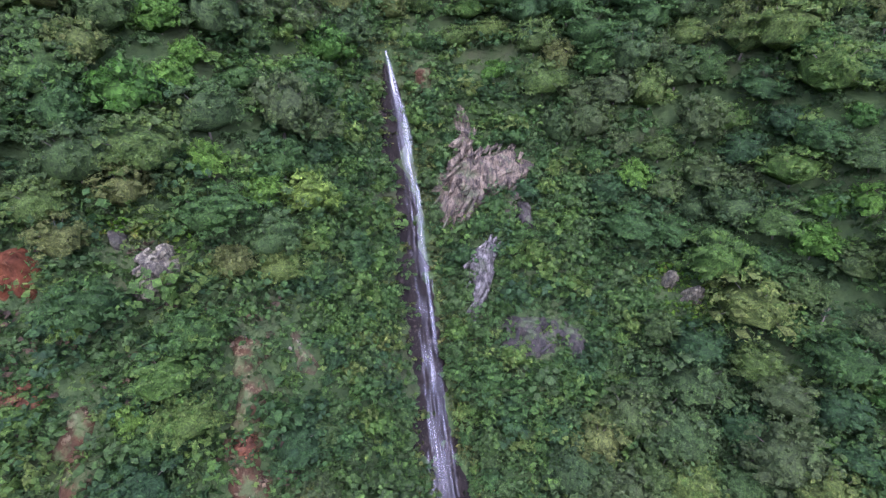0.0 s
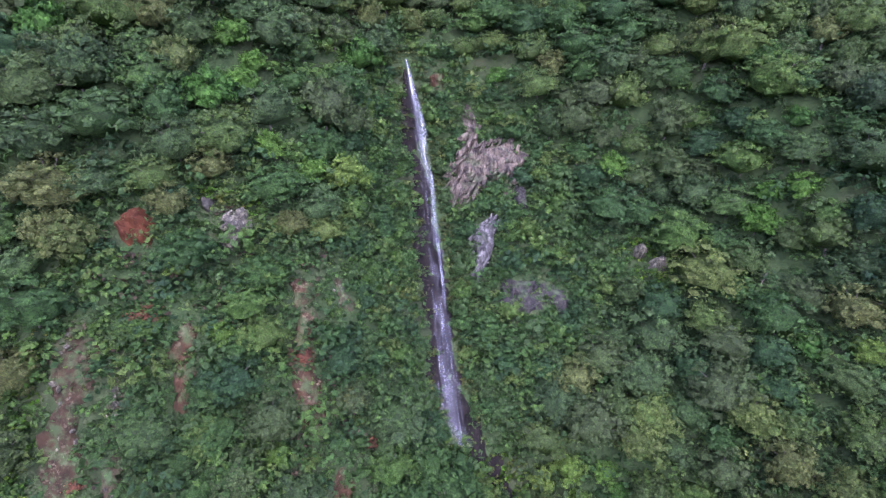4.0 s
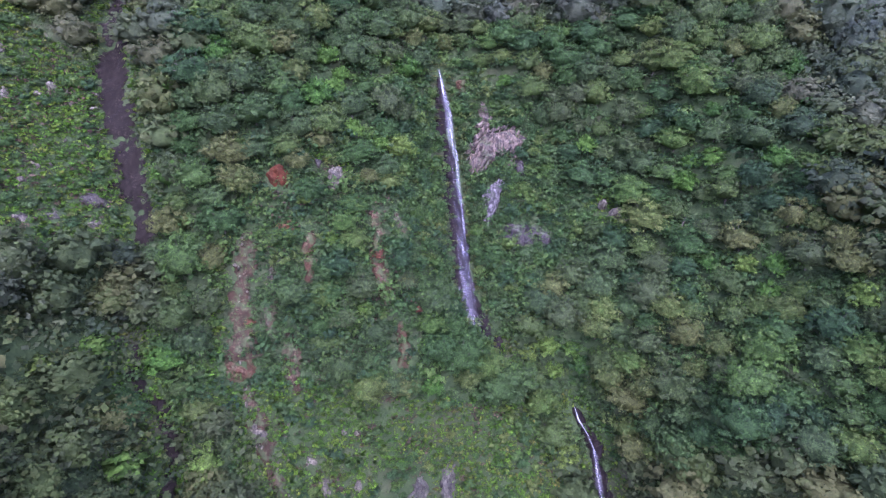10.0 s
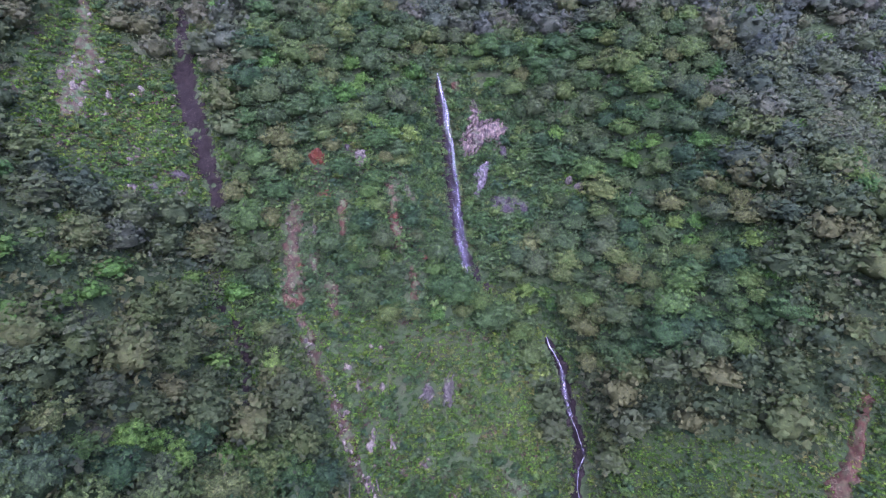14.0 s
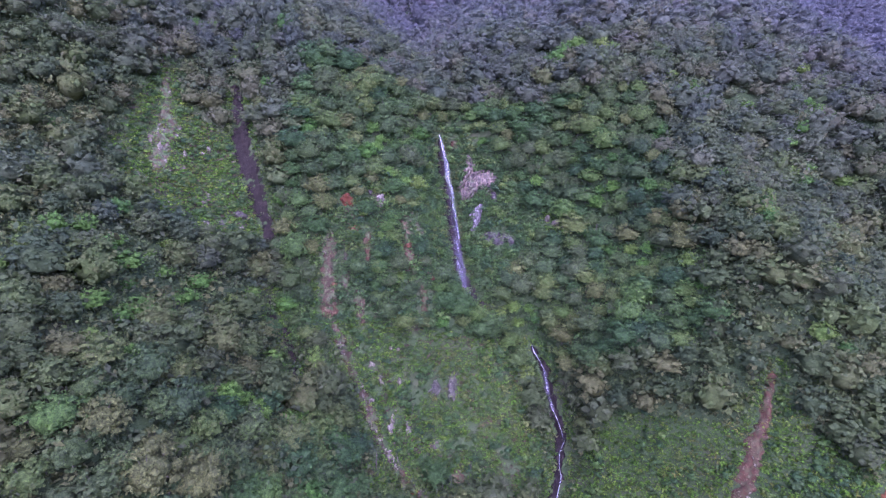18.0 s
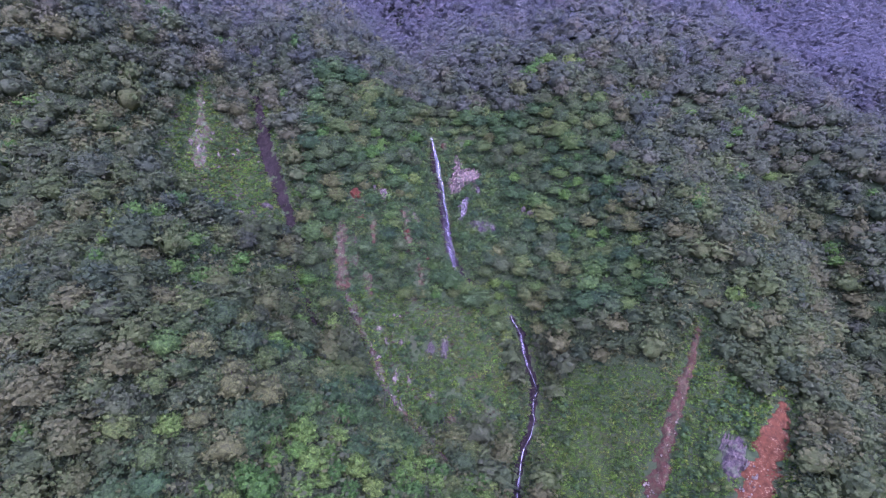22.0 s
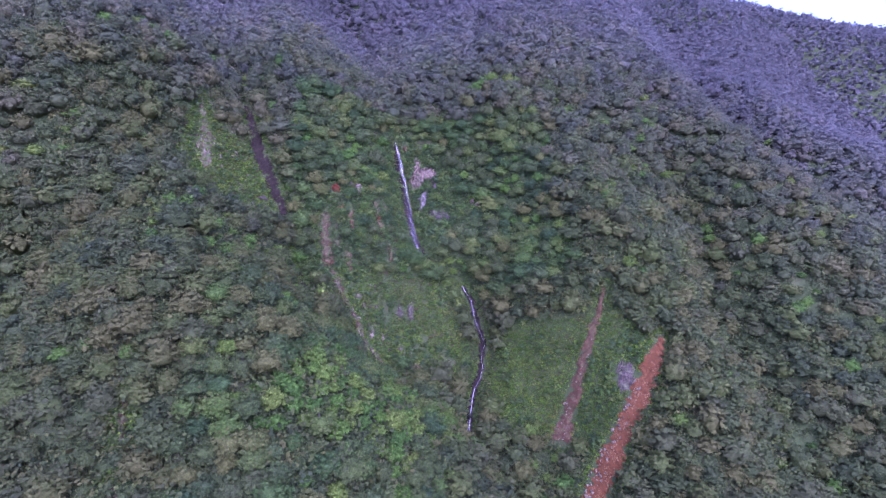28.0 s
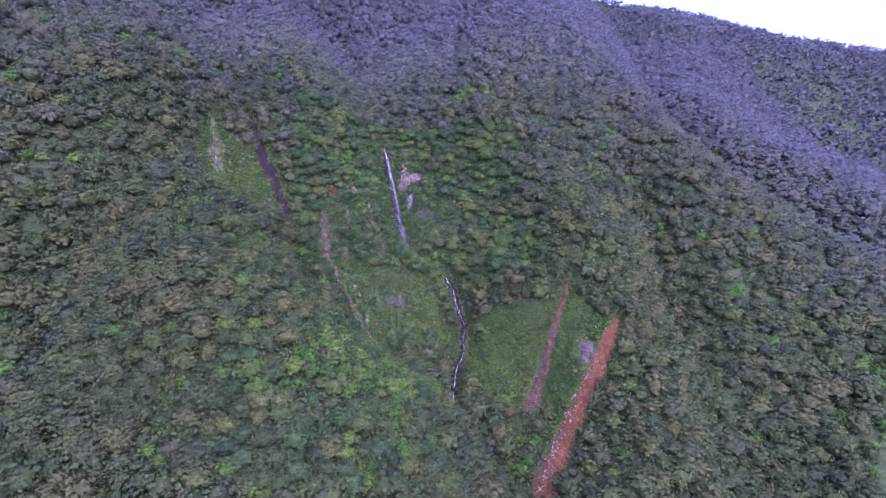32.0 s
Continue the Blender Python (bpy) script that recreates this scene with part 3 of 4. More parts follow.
OUTCROPS = (
    (5.0, 123.5, 11, 11, M_ROCK_PINK, 1.7, 0.0, "large pinkish grey rock face beside the waterfall"),
    (3.6, 133, 1.9, 5.0, M_ROCK_PINK, 1.0, 0.1, "narrow pink rock rib above the rock face"),
    (6.0, 107, 4, 9, M_ROCK_BLUE, 2.3, 0.0, "pale blue grey rock slab beside the waterfall"),
    (14.8, 97.6, 8.4, 4.2, M_ROCK_DARK, 0.7, 0.0, "dark mossy rock band under hanging plants"),
    (13.5, 118, 1.4, 3.4, M_ROCK_DARK, 0.9, 0.1, "small dark rock rib half covered by leaves"),
    (-29.1, 94.8, 2.0, 4.0, M_STONE, 2.6, 0.0, "pale pinkish rock standing out of the shrubs"),
    (-33, 97.6, 0.9, 1.3, M_ROCK_GREY, 0.9, 0.0, "small grey rock in the shrubs"),
    (35.3, 106.4, 1.4, 1.6, M_STONE, 2.8, 0.0, "small grey boulder among leaves"),
    (38.1, 103.5, 1.9, 1.5, M_STONE, 3.2, 0.2, "pale boulder among leaves"),
    (-40.8, 92.5, 3.2, 3.2, M_HOLLOW, 1.5, 0.0, "raw red earth hollow under trees"),
    (-3.5, 140.8, 2.0, 2.6, M_RUST, 1.2, 0.0, "reddish rock scar beside the lip of the fall"),
    (-44.0, 53.8, 4.0, 3.0, M_SCAR, 0.7, 0.0, "reddish bare earth below the eroded strip"),
    (-38.6, 41.5, 1.6, 3.0, M_STONE, 0.9, 0.5, "pale tilted rock slab on the stony run"),
    (-26.5, 33.5, 0.9, 1.6, M_STONE, 0.8, 0.3, "small pale rock in the grass"),
    (88.2, -15.5, 4.6, 9.0, M_ROCK_BROWN, 1.0, 0.0, "pinkish grey rock face beside the red landslide"),
    (-8.8, 35.2, 1.9, 2.2, M_ROCK_GREY, 1.1, 0.2, "grey rock patch on the grassy slope"),
    (-2.9, 36.6, 2.0, 4.6, M_ROCK_GREY, 1.2, 0.0, "upright grey rock rib on the grassy slope"),
    (-22.8, 19.6, 1.1, 2.6, M_STONE, 0.9, 0.0, "pale rock rib on the grassy slope"),
    (-17.5, 20.6, 1.0, 3.0, M_STONE, 0.9, 0.1, "pale narrow rock on the grassy slope"),
    (-24.6, 29, 1.0, 0.8, M_STONE, 0.9, 0.0, "small pale rock on the grassy slope"),
    (-8.8, 17, 2.2, 1.8, M_ROCK_PINK, 0.6, 0.0, "low pinkish rock in the grass"),
    (-105.9, 110.6, 1.5, 2.6, M_STONE, 0.9, 0.2, "pale rock in the bare strip of the rough slope"),
    (-102.5, 104, 1.1, 2.2, M_ROCK_PINK, 0.9, 0.0, "pinkish rock beside the bare strip"),
    (-104.0, 104.2, 0.9, 3.4, M_STONE, 1.0, 0.15, "pale upright rock streak on the bare strip"),
    (-107.4, 106.0, 0.8, 2.6, M_ROCK_PINK, 0.9, 0.1, "pinkish rock streak on the rough slope"),
    (-101.0, 99.0, 0.7, 2.8, M_STONE, 0.9, 0.1, "pale narrow rock streak on the rough slope"),
    (-98.0, 104.5, 0.6, 2.4, M_STONE, 0.9, 0.2, "thin pale rock rib in low scrub"),
    (-96.2, 97.5, 0.6, 1.8, M_STONE, 0.9, 0.1, "thin pale rock rib in low scrub"),
    (-92.0, 109.9, 0.8, 1.6, M_STONE, 0.9, 0.0, "small pale rock on the rough slope"),
    (-80.1, 78.1, 1.2, 1.8, M_ROCK_GREY, 0.9, 0.3, "grey rock among low scrub"),
    (-82.8, 75.4, 1.0, 1.3, M_STONE, 0.9, 0.0, "small pale rock among low scrub"),
    (-76.3, 83.6, 2.2, 1.5, M_ROCK_GREY, 0.8, 0.1, "low grey rock band among scrub"),
    (-74.4, 78.6, 0.9, 1.4, M_STONE, 0.9, 0.0, "small pale rock near the dark gully"),
    (-29.2, 37.6, 1.2, 1.7, M_STONE, 0.9, 0.2, "pale rock beside the stony run"),
    (-28.4, 20.1, 0.9, 1.9, M_STONE, 0.9, 0.1, "pale upright rock on the stony run"),
    (-21.8, 9.9, 1.3, 2.0, M_ROCK_PINK, 0.9, 0.0, "pinkish rock low on the grassy slope"),
    (-20.8, 34.6, 0.8, 1.2, M_STONE, 0.9, 0.0, "small pale rock on the grass"),
    (-17.2, 4.2, 2.6, 3.2, M_RUST, 0.9, 0.2, "rusty earth knob at the foot of the stony run"),
    (-13.5, 0.2, 1.8, 1.5, M_RED, 0.9, 0.0, "reddish earth knob at the foot of the slope"),
    (-0.8, 7.2, 2.8, 2.8, M_RUST, 0.9, 0.0, "rusty bare patch among dead stems"),
    (-22.2, 22.4, 0.8, 2.2, M_STONE, 1.2, 0.0, "pale upright rock rib beside the stony run"),
    (-26.8, 34.5, 1.3, 0.9, M_STONE, 1.0, 0.4, "pale rock beside the stony run"),
    (-25.8, 4.0, 2.6, 1.4, M_BROWN, 0.6, 0.0, "brown bare bank under shrubs"),
    (-14, 2.0, 1.6, 1.4, M_TAN, 0.5, 0.0, "pinkish earth knob at the foot of the grass"),
)
OUTLINES = {0: [(4.3, 135), (5.4, 133.4), (5.1, 129.5), (12.5, 130), (15.6, 127.2), (15.2, 122.8), (12.8, 121.9), (12.0, 116.3), (10.8, 118.8), (10.7, 123), (6.8, 119.9), (4.1, 117.9), (1.9, 114.6), (-1.5, 116.7), (-1.3, 124.1), (2.0, 127.9), (2.6, 131.5)],
            2: [(3.5, 112.3), (6.1, 112.9), (7.7, 114.2), (8.7, 112.3), (8.2, 106.8), (6.6, 103.7), (4.5, 97.9), (4.2, 102.8), (4.0, 107.6)]}
OUTLINES[3] = [(7.1, 100.7), (10.4, 101.4), (15.3, 101.8), (19.7, 101.0), (23.2, 99.5), (22.1, 94.0), (18.9, 94.5), (14.5, 93.9), (9.5, 93.5), (6.3, 94.5)]
OUTLINES[5] = [(-30.9, 95.9), (-30.0, 97.8), (-28.5, 98.8), (-27.9, 97.5), (-27.3, 93.9), (-28.2, 92.3), (-28.9, 91.0), (-30.3, 91.0), (-30.2, 93.8)]
OUTLINES[9] = [(-43.8, 93.2), (-42.7, 94.5), (-40.4, 95.6), (-38.1, 94.7), (-38.0, 92.2), (-38.2, 89.9), (-40.9, 89.5), (-42.4, 90.2)]
OUTLINES[10] = [(-5.3, 141.8), (-4.0, 143.4), (-2.2, 143.2), (-1.7, 140.1), (-2.6, 138.3), (-5.0, 138.4)]
OUTLINES[14] = [(86.1, -8.9), (90.0, -8.5), (92.0, -9.4), (92.4, -13.2), (89.8, -19.6), (87.3, -23.9), (84.7, -25.0), (83.9, -19.2)]
outcrops = []
for k, (cu, cv, hu, hv, mat, bulge, turn, label) in enumerate(OUTCROPS):
    outcrops.append(new("rock_outcrop", outcrop_mesh("rock_outcrop", cu, cv, hu, hv, mat, bulge, 300 + 17 * k, turn, OUTLINES.get(k))))
    tagged(outcrops[-1], label, "rock")


def slab_mesh(g, mat):
    """A broken plate of rock: a skewed block with one corner struck off."""
    bm = bmesh.new()
    bmesh.ops.create_cube(bm, size=2.0)
    for q in bm.verts:
        q.co = Vector((q.co.x * g.uniform(0.65, 1.15), q.co.y * g.uniform(0.55, 1.1) + 0.25 * q.co.x, q.co.z * g.uniform(0.7, 1.1)))
        if q.co.z > 0:
            q.co *= g.uniform(0.72, 0.95)
    edges = list(bm.edges)
    bmesh.ops.bevel(bm, geom=edges[0:9:4], offset=0.22, segments=1, affect="EDGES")
    me = bpy.data.meshes.new("slab")
    bm.to_mesh(me)
    bm.free()
    me.materials.append(mat)
    return me


g = np.random.default_rng(41)
for k, n, size in ((0, 90, 0.95), (1, 12, 0.7), (2, 34, 0.7), (3, 14, 0.7), (5, 12, 0.6), (14, 22, 0.7), (15, 8, 0.8), (16, 8, 0.8)):
    cu, cv, hu, hv, mat, bulge = OUTCROPS[k][:6]
    cuts = [slab_mesh(g, mat) for _ in range(3)]
    for _ in range(n):
        while True:
            a, d = g.uniform(0, 6.28), math.sqrt(g.uniform()) * 0.9
            uu, vv = cu + hu * d * math.cos(a), cv + hv * d * math.sin(a)
            if k not in OUTLINES or inside(np.array([uu]), np.array([vv]), OUTLINES[k])[0]:
                break
        sl = new("slab", cuts[g.integers(3)])
        sl.parent = outcrops[k]
        z = size * g.uniform(0.5, 1.25)
        at = world_of(uu, vv, ground_w(uu, vv) + bulge * (1 - d ** 3) * 0.9)
        lie = Euler((radians(45), 0, 0)).to_quaternion() @ Euler((g.uniform(-0.3, 0.3), g.uniform(-0.35, 0.35), 0.95 + g.uniform(-0.3, 0.3))).to_quaternion()
        sl.matrix_basis = Matrix.LocRotScale(tuple(at), lie, (z * g.uniform(1.2, 2.4), z * g.uniform(0.28, 0.5), z * 0.42))


# ---- plants ----


def crown_arrays(g, radius, height, lobes, cards, size, squash, core=True):
    """A crown of leaf clumps round several limbs' ends. Returns points, quads, the points' normals and the clumps' middles."""
    V, F, N, mids = [], [], [], []
    heart = np.array([0, 0, height * 0.4])
    base = 0
    octa = np.array([(0, 0, 1), (1, 0, 0), (0, 1, 0), (-1, 0, 0), (0, -1, 0), (0, 0, -1)], float)
    ico = np.array([(0, 0, 1), *[(math.cos(a) * 0.894, math.sin(a) * 0.894, 0.447) for a in np.arange(5) * 1.2566], *[(math.cos(a) * 0.894, math.sin(a) * 0.894, -0.447) for a in np.arange(5) * 1.2566 + 0.628], (0, 0, -1)])
    tri = [(0, i, i % 5 + 1) for i in range(1, 6)] + [(i, i + 5, i % 5 + 1) for i in range(1, 6)] + [(i + 5, i % 5 + 6, i % 5 + 1) for i in range(1, 6)] + [(11, i % 5 + 6, i + 5) for i in range(1, 6)]
    near = cards > 18
    dome, tuft = (0.9, 0.7) if near else (1.3, 0.4)
    if core and cards > 3:
        p = heart + ico * np.array([radius, radius, height * 0.5]) * 0.7 * g.uniform(0.85, 1.1, (12, 1))
        V.append(p)
        N.append((p - heart) / radius + g.normal(size=p.shape) * 0.2)
        F.append(np.array([(x, y, w, w) for x, y, w in tri]))
        base = 12
    skin = [(0, i, i % 4 + 1) for i in range(1, 5)] + [(5, i % 4 + 1, i) for i in range(1, 5)]
    for k in range(lobes):
        a = k * 2.4 + g.uniform(-0.35, 0.35)
        e = 1 - (k + 0.4) / lobes * 1.4 + g.uniform(-0.1, 0.1)
        out = math.sqrt(max(0.02, 1 - e * e)) * g.uniform(0.62, 0.84)
        c = heart + np.array([out * radius * math.cos(a), out * radius * math.sin(a), height * 0.48 * e * g.uniform(0.78, 1.1)])
        r = radius * g.uniform(0.75, 1.3) * (1.3 if near else 1.5) / math.sqrt(lobes)
        mids.append(c)
        if core:
            p = c + octa * (r * 0.56) * np.array([1, 1, squash]) * g.uniform(0.7, 1.15, (6, 1))
            V.append(p)
            N.append((p - c) / r * tuft + (p - heart) / radius * dome + np.array([0, 0, 0.2 if near else 0.55]) + g.normal(size=p.shape) * 0.2)
            F.append(np.array([(x, y, w, w) for x, y, w in skin]) + base)
            base += 6
        n = g.normal(size=(cards, 3))
        n[:, 2] = np.where(n[:, 2] < -0.35, -n[:, 2], n[:, 2])
        n /= np.linalg.norm(n, axis=1)[:, None]
        p = c + n * np.array([1, 1, squash]) * r * g.uniform(0.5, 1.2, (cards, 1))
        soft = n * tuft + (p - heart) / radius * dome + np.array([0, 0, 0.2 if near else 0.55])
        n = n * 0.7 + g.normal(size=(cards, 3)) * 0.5 + np.array([0, 0, 0.35])
        n /= np.linalg.norm(n, axis=1)[:, None]
        e1 = np.cross(n, g.normal(size=(cards, 3)))
        e1 /= np.linalg.norm(e1, axis=1)[:, None]
        e2 = np.cross(n, e1)
        s = size * g.uniform(0.6, 1.35, (cards, 1))
        quad = np.stack([p - e1 * s - n * s * 0.2, p - e2 * s * 0.7 - n * s * 0.1, p + e1 * s - n * s * 0.2, p + e2 * s * 0.7 - n * s * 0.1], 1)
        V.append(quad.reshape(-1, 3))
        N.append(np.repeat(soft + (n + g.normal(size=(cards, 3)) * 0.35) * (0.6 if near else 0.3), 4, axis=0))
        F.append(np.arange(cards * 4).reshape(-1, 4) + base)
        base += cards * 4
    N = np.concatenate(N)
    return np.concatenate(V), np.concatenate(F), N / np.linalg.norm(N, axis=1)[:, None], mids


def tapered(p, q, r0, r1, sides=6):
    p, q = np.array(p, float), np.array(q, float)
    d = (q - p) / np.linalg.norm(q - p)
    e = np.cross(d, (0.3, 1, 0.2))
    e /= np.linalg.norm(e)
    f = np.cross(d, e)
    a = np.arange(sides) * 2 * np.pi / sides
    ring = np.outer(np.cos(a), e) + np.outer(np.sin(a), f)
    i = np.arange(sides)
    j = (i + 1) % sides
    return np.concatenate([p + ring * r0, q + ring * r1]), np.stack([i, j, j + sides, i + sides], -1)


def joined(pieces):
    V, F, base = [], [], 0
    for v, f in pieces:
        V.append(v)
        F.append(f + base)
        base += len(v)
    return np.concatenate(V), np.concatenate(F)


def clean_mesh(name, v, f, mat, normals, spray=None):
    """Quads whose last two corners are one become triangles."""
    tri = f[:, 2] == f[:, 3]
    t = np.concatenate([f[tri][:, :3], f[~tri][:, [0, 1, 2]], f[~tri][:, [0, 2, 3]]])
    me = mesh_from(name, v, t, mat, True)
    if spray:
        me.materials.append(spray)
        me.polygons.foreach_set("material_index", (np.arange(len(t)) >= tri.sum()).astype(np.int32))
    me.normals_split_custom_set_from_vertices(normals.astype(np.float32))
    return me


def tree_thing(name, g, radius, height, lobes, cards, size, squash, mat, crown="crown"):
    root = new(name)
    v, f, n, mids = crown_arrays(g, radius, height, lobes, cards, size, squash)
    fork = (g.uniform(-0.3, 0.3), g.uniform(-0.3, 0.3), height * 0.38)
    wood = [tapered((0, 0, -1.5), fork, height * 0.028, height * 0.02)]
    wood += [tapered(fork, m, height * 0.014, 0.03, 4) for m in mids[::2]]
    part("trunk" if crown == "crown" else "stem", mesh_from("trunk", *joined(wood), M_BARK), root)
    part(crown, clean_mesh(crown, v, f, mat[0], n, mat[1]), root)
    return root


# where plants may stand
LAWNS = ([(-37, 54), (-20, 50), (-6, 52), (12, 55), (22, 44), (26, 26), (30, 8), (14, -4), (-4, 4), (-26, 8), (-34, 26), (-41, 42)],
         [(48, 28), (82, 16), (76, -2), (66, -22), (58, -34), (36, -28), (32, -8), (38, 8)],
         [(90, 24), (100, 8), (103, -2), (94, -14), (83, -30), (72, -48), (62, -40), (68, -22), (76, -4)])
CLIFF = [(-15, 146), (-18, 120), (-17, 96), (-10, 72), (8, 70), (26, 86), (34, 102), (28, 118), (16, 136), (-3, 147)]
ROUGH = [(-113, 142), (-104, 132), (-100, 124), (-87, 118), (-80, 101), (-72, 86), (-68, 78), (-76, 70), (-85, 67), (-100, 75), (-112, 90), (-115, 120)]
BANK = [(-50, 99), (-16, 97), (-8, 52), (-48, 50)]
OPEN_WATER = ([(-9.6, 143), (-4.7, 121.5), (-2.1, 101.6), (1.2, 74.5)], [(26.6, 55.6), (31, 46), (32, 36), (36, 21), (33.6, 10), (28, -2.4), (21.2, -28)])


def strip_gap(u, v, line):
    """How far a place lies from a bed's edge."""
    gap = np.full(np.shape(u), 1e9)
    for (a, b, h0), (c, d, h1) in zip(line, line[1:]):
        t = np.clip(((u - a) * (c - a) + (v - b) * (d - b)) / ((c - a) ** 2 + (d - b) ** 2), 0, 1)
        gap = np.minimum(gap, np.hypot(u - a - t * (c - a), v - b - t * (d - b)) - 0.9 * (h0 + t * (h1 - h0)))
    return gap


def bare(u, v, extra=0.0):
    out = np.zeros(np.shape(u), bool)
    for _, _, _, line in STRIPS:
        out |= strip_gap(u, v, line) < extra
    for k, (cu, cv, hu, hv, *_) in enumerate(OUTCROPS):
        if k in (0, 2, 3):
            out |= inside(u, v, OUTLINES[k])
        else:
            drop = (1.4 if k in (5, 9) else 0.8) * np.maximum(extra, 0)
            out |= np.hypot((u - cu) / (hu + extra), (v - cv + drop) / (hv + extra + drop)) < 0.9
    return out


def by_water(u, v, gap):
    return np.minimum(line_distance(u, v, OPEN_WATER[0]), line_distance(u, v + 1.2, OPEN_WATER[1]) - 0.6) < gap


def fresh_zone(u, v):
    """Where the brighter green growth stands: on the near spur, and in drifts elsewhere."""
    spur = 1.15 - np.hypot((u + 20) / 46, (v + 40) / 34)
    spur = np.maximum(spur, 0.75 - np.hypot((u + 88) / 55, (v - 45) / 40))
    spur = np.maximum(spur, 1.1 - np.hypot((u - 48) / 18, (v + 62) / 16))
    return np.maximum(0.52 * spur, 0) + vnoise(u / 11, v / 11, 40) * 0.7 + vnoise(u / 3.5, v / 3.5, 44) * 0.28 + np.where(v > 190, -0.12, 0) > 0.7


def seen_part(u, v):
    """The wedge of hillside that faces the valley mouth."""
    p = spot(u, v)
    az = np.degrees(np.arctan2(p[..., 0] + 16, p[..., 1] + 278))
    crest = np.where(u > 200, 694 - 0.7 * (u - 357), 804)
    return (az > -36) & (az < 49) & (p[..., 1] > -150) & (v < crest + 12)


def scatter(u0, u1, v0, v1, gap, g):
    a, b = np.meshgrid(np.arange(u0, u1, gap), np.arange(v0, v1, gap * 0.87))
    a = a + (np.arange(a.shape[0]) % 2)[:, None] * gap / 2
    a, b = a + g.uniform(-0.36, 0.36, a.shape) * gap, b + g.uniform(-0.36, 0.36, a.shape) * gap
    return a.ravel(), b.ravel()


def spaced(u, v, gap, g):
    """Of scattered places those that keep their distance on the true slope."""
    P = spot(u, v)
    cell = collections.defaultdict(list)
    out = []
    d2 = gap * gap
    for i in g.permutation(len(u)):
        x, y, z = P[i]
        a, b, c = int(x // gap), int(y // gap), int(z // gap)
        if all((x - q[0]) ** 2 + (y - q[1]) ** 2 + (z - q[2]) ** 2 >= d2 for da in (-1, 0, 1) for db in (-1, 0, 1) for dc in (-1, 0, 1) for q in cell.get((a + da, b + db, c + dc), ())):
            cell[a, b, c].append((x, y, z))
            out.append(i)
    return np.array(out, int)


def in_box(u, v):
    return ((u > -62) & (u < 78) & (v > 42) & (v < 158)) | ((u > -72) & (u < 10) & (v > -84) & (v < 14))


def lawn(u, v):
    return inside(u, v, LAWNS[0]) | inside(u, v, LAWNS[1]) | inside(u, v, LAWNS[2]) | inside(u, v, ROUGH)


def in_view_box(u, v):
    return (u > -116) & (u < 112) & ~inside(u, v, CLIFF) & ~inside(u, v, BANK)


g = np.random.default_rng(11)
kinds = (
    ("broadleaf_tree", [tree_thing("broadleaf_tree", g, r, h, 26, 32, 0.38, sq, (M_OLIVE, M_OLIVE_CUT)) for r, h, sq in ((6.0, 9.0, 0.75), (5.2, 9.8, 0.9), (6.6, 8.2, 0.6), (5.7, 7.6, 0.7), (7.2, 9.2, 0.5), (4.6, 8.4, 0.9))], "broadleaf forest tree with a rounded dull green crown", "tree"),
    ("spreading_tree", [tree_thing("spreading_tree", g, r, h, 26, 32, 0.38, sq, (M_GREEN, M_GREEN_CUT)) for r, h, sq in ((6.6, 8.0, 0.45), (7.6, 7.8, 0.4), (6.0, 7.4, 0.5), (7.0, 9.0, 0.45), (5.4, 8.6, 0.6), (6.5, 6.6, 0.5))], "spreading forest tree with flat layered green leaf clumps", "tree"),
    ("shrub", [tree_thing("shrub", g, 1.7, 2.4, 8, 22, 0.28, 0.8, (M_GREEN, M_GREEN_CUT), "foliage") for _ in range(5)], "leafy green shrub growing on the steep bank", "shrub"),
    ("bright_bush", [tree_thing("bright_bush", g, 3.4, 4.8, 14, 30, 0.4, 0.7, (M_BRIGHT, M_BRIGHT_CUT), "foliage") for _ in range(4)], "fresh yellow-green leafy bush among darker trees", "bush"),
)
count = {k[0]: 0 for k in kinds}


def put(kind, u, v, scale):
    name, protos, label, cat = kinds[kind]
    if count[name] >= 296:
        return False
    n = count[name]
    count[name] += 1
    p = spot(u, v)
    m = Matrix.LocRotScale(tuple(p), Euler((g.uniform(-0.02, 0.32), g.uniform(-0.14, 0.14), 0)).to_matrix().to_quaternion() @ Euler((0, 0, g.uniform(0, 6.28))).to_quaternion(), (scale, scale, scale * g.uniform(0.85, 1.15)))
    if n < len(protos):
        ob = protos[n]
        ob.matrix_basis = m
    else:
        ob = copy_thing(protos[n % len(protos)], m)
        ob.matrix_basis = m
    tagged(ob, label, cat, group=name.replace("_", " ") + "s on the mountainside")
    return True


u, v = scatter(-112, 78, -92, 158, 1.7, g)
ok = in_box(u, v) & ~bare(u, v, 3.0) & ~by_water(u, v, 6.0) & ~lawn(u, v) & ~inside(u, v, CLIFF)
u, v = u[ok], v[ok]
i = spaced(u, v, 4.9, g)
near_bank = inside(u, v, BANK)
i = np.concatenate([i, np.flatnonzero(near_bank)[spaced(u[near_bank], v[near_bank], 4.2, g)]])
u, v = u[i], v[i]
fresh, small = fresh_zone(u, v), inside(u, v, BANK)
order = np.argsort(np.hypot((u - 5) / 60, (v - 95) / 55) + np.where(v < 20, -0.6, 0))
trees_left, shrubs_left = [], []
for i in order:
    kind = 3 if fresh[i] else (0 if vnoise(u[i] / 9, v[i] / 9, 50) < 0.5 else 1)
    if not put(kind, u[i], v[i], (0.58 + 0.5 * g.uniform() ** 1.5) * (1.25 if kind == 3 else 1) * (0.7 if small[i] else 1)):
        trees_left.append((u[i], v[i]))
u, v = scatter(-116, 104, -50, 150, 1.2, g)
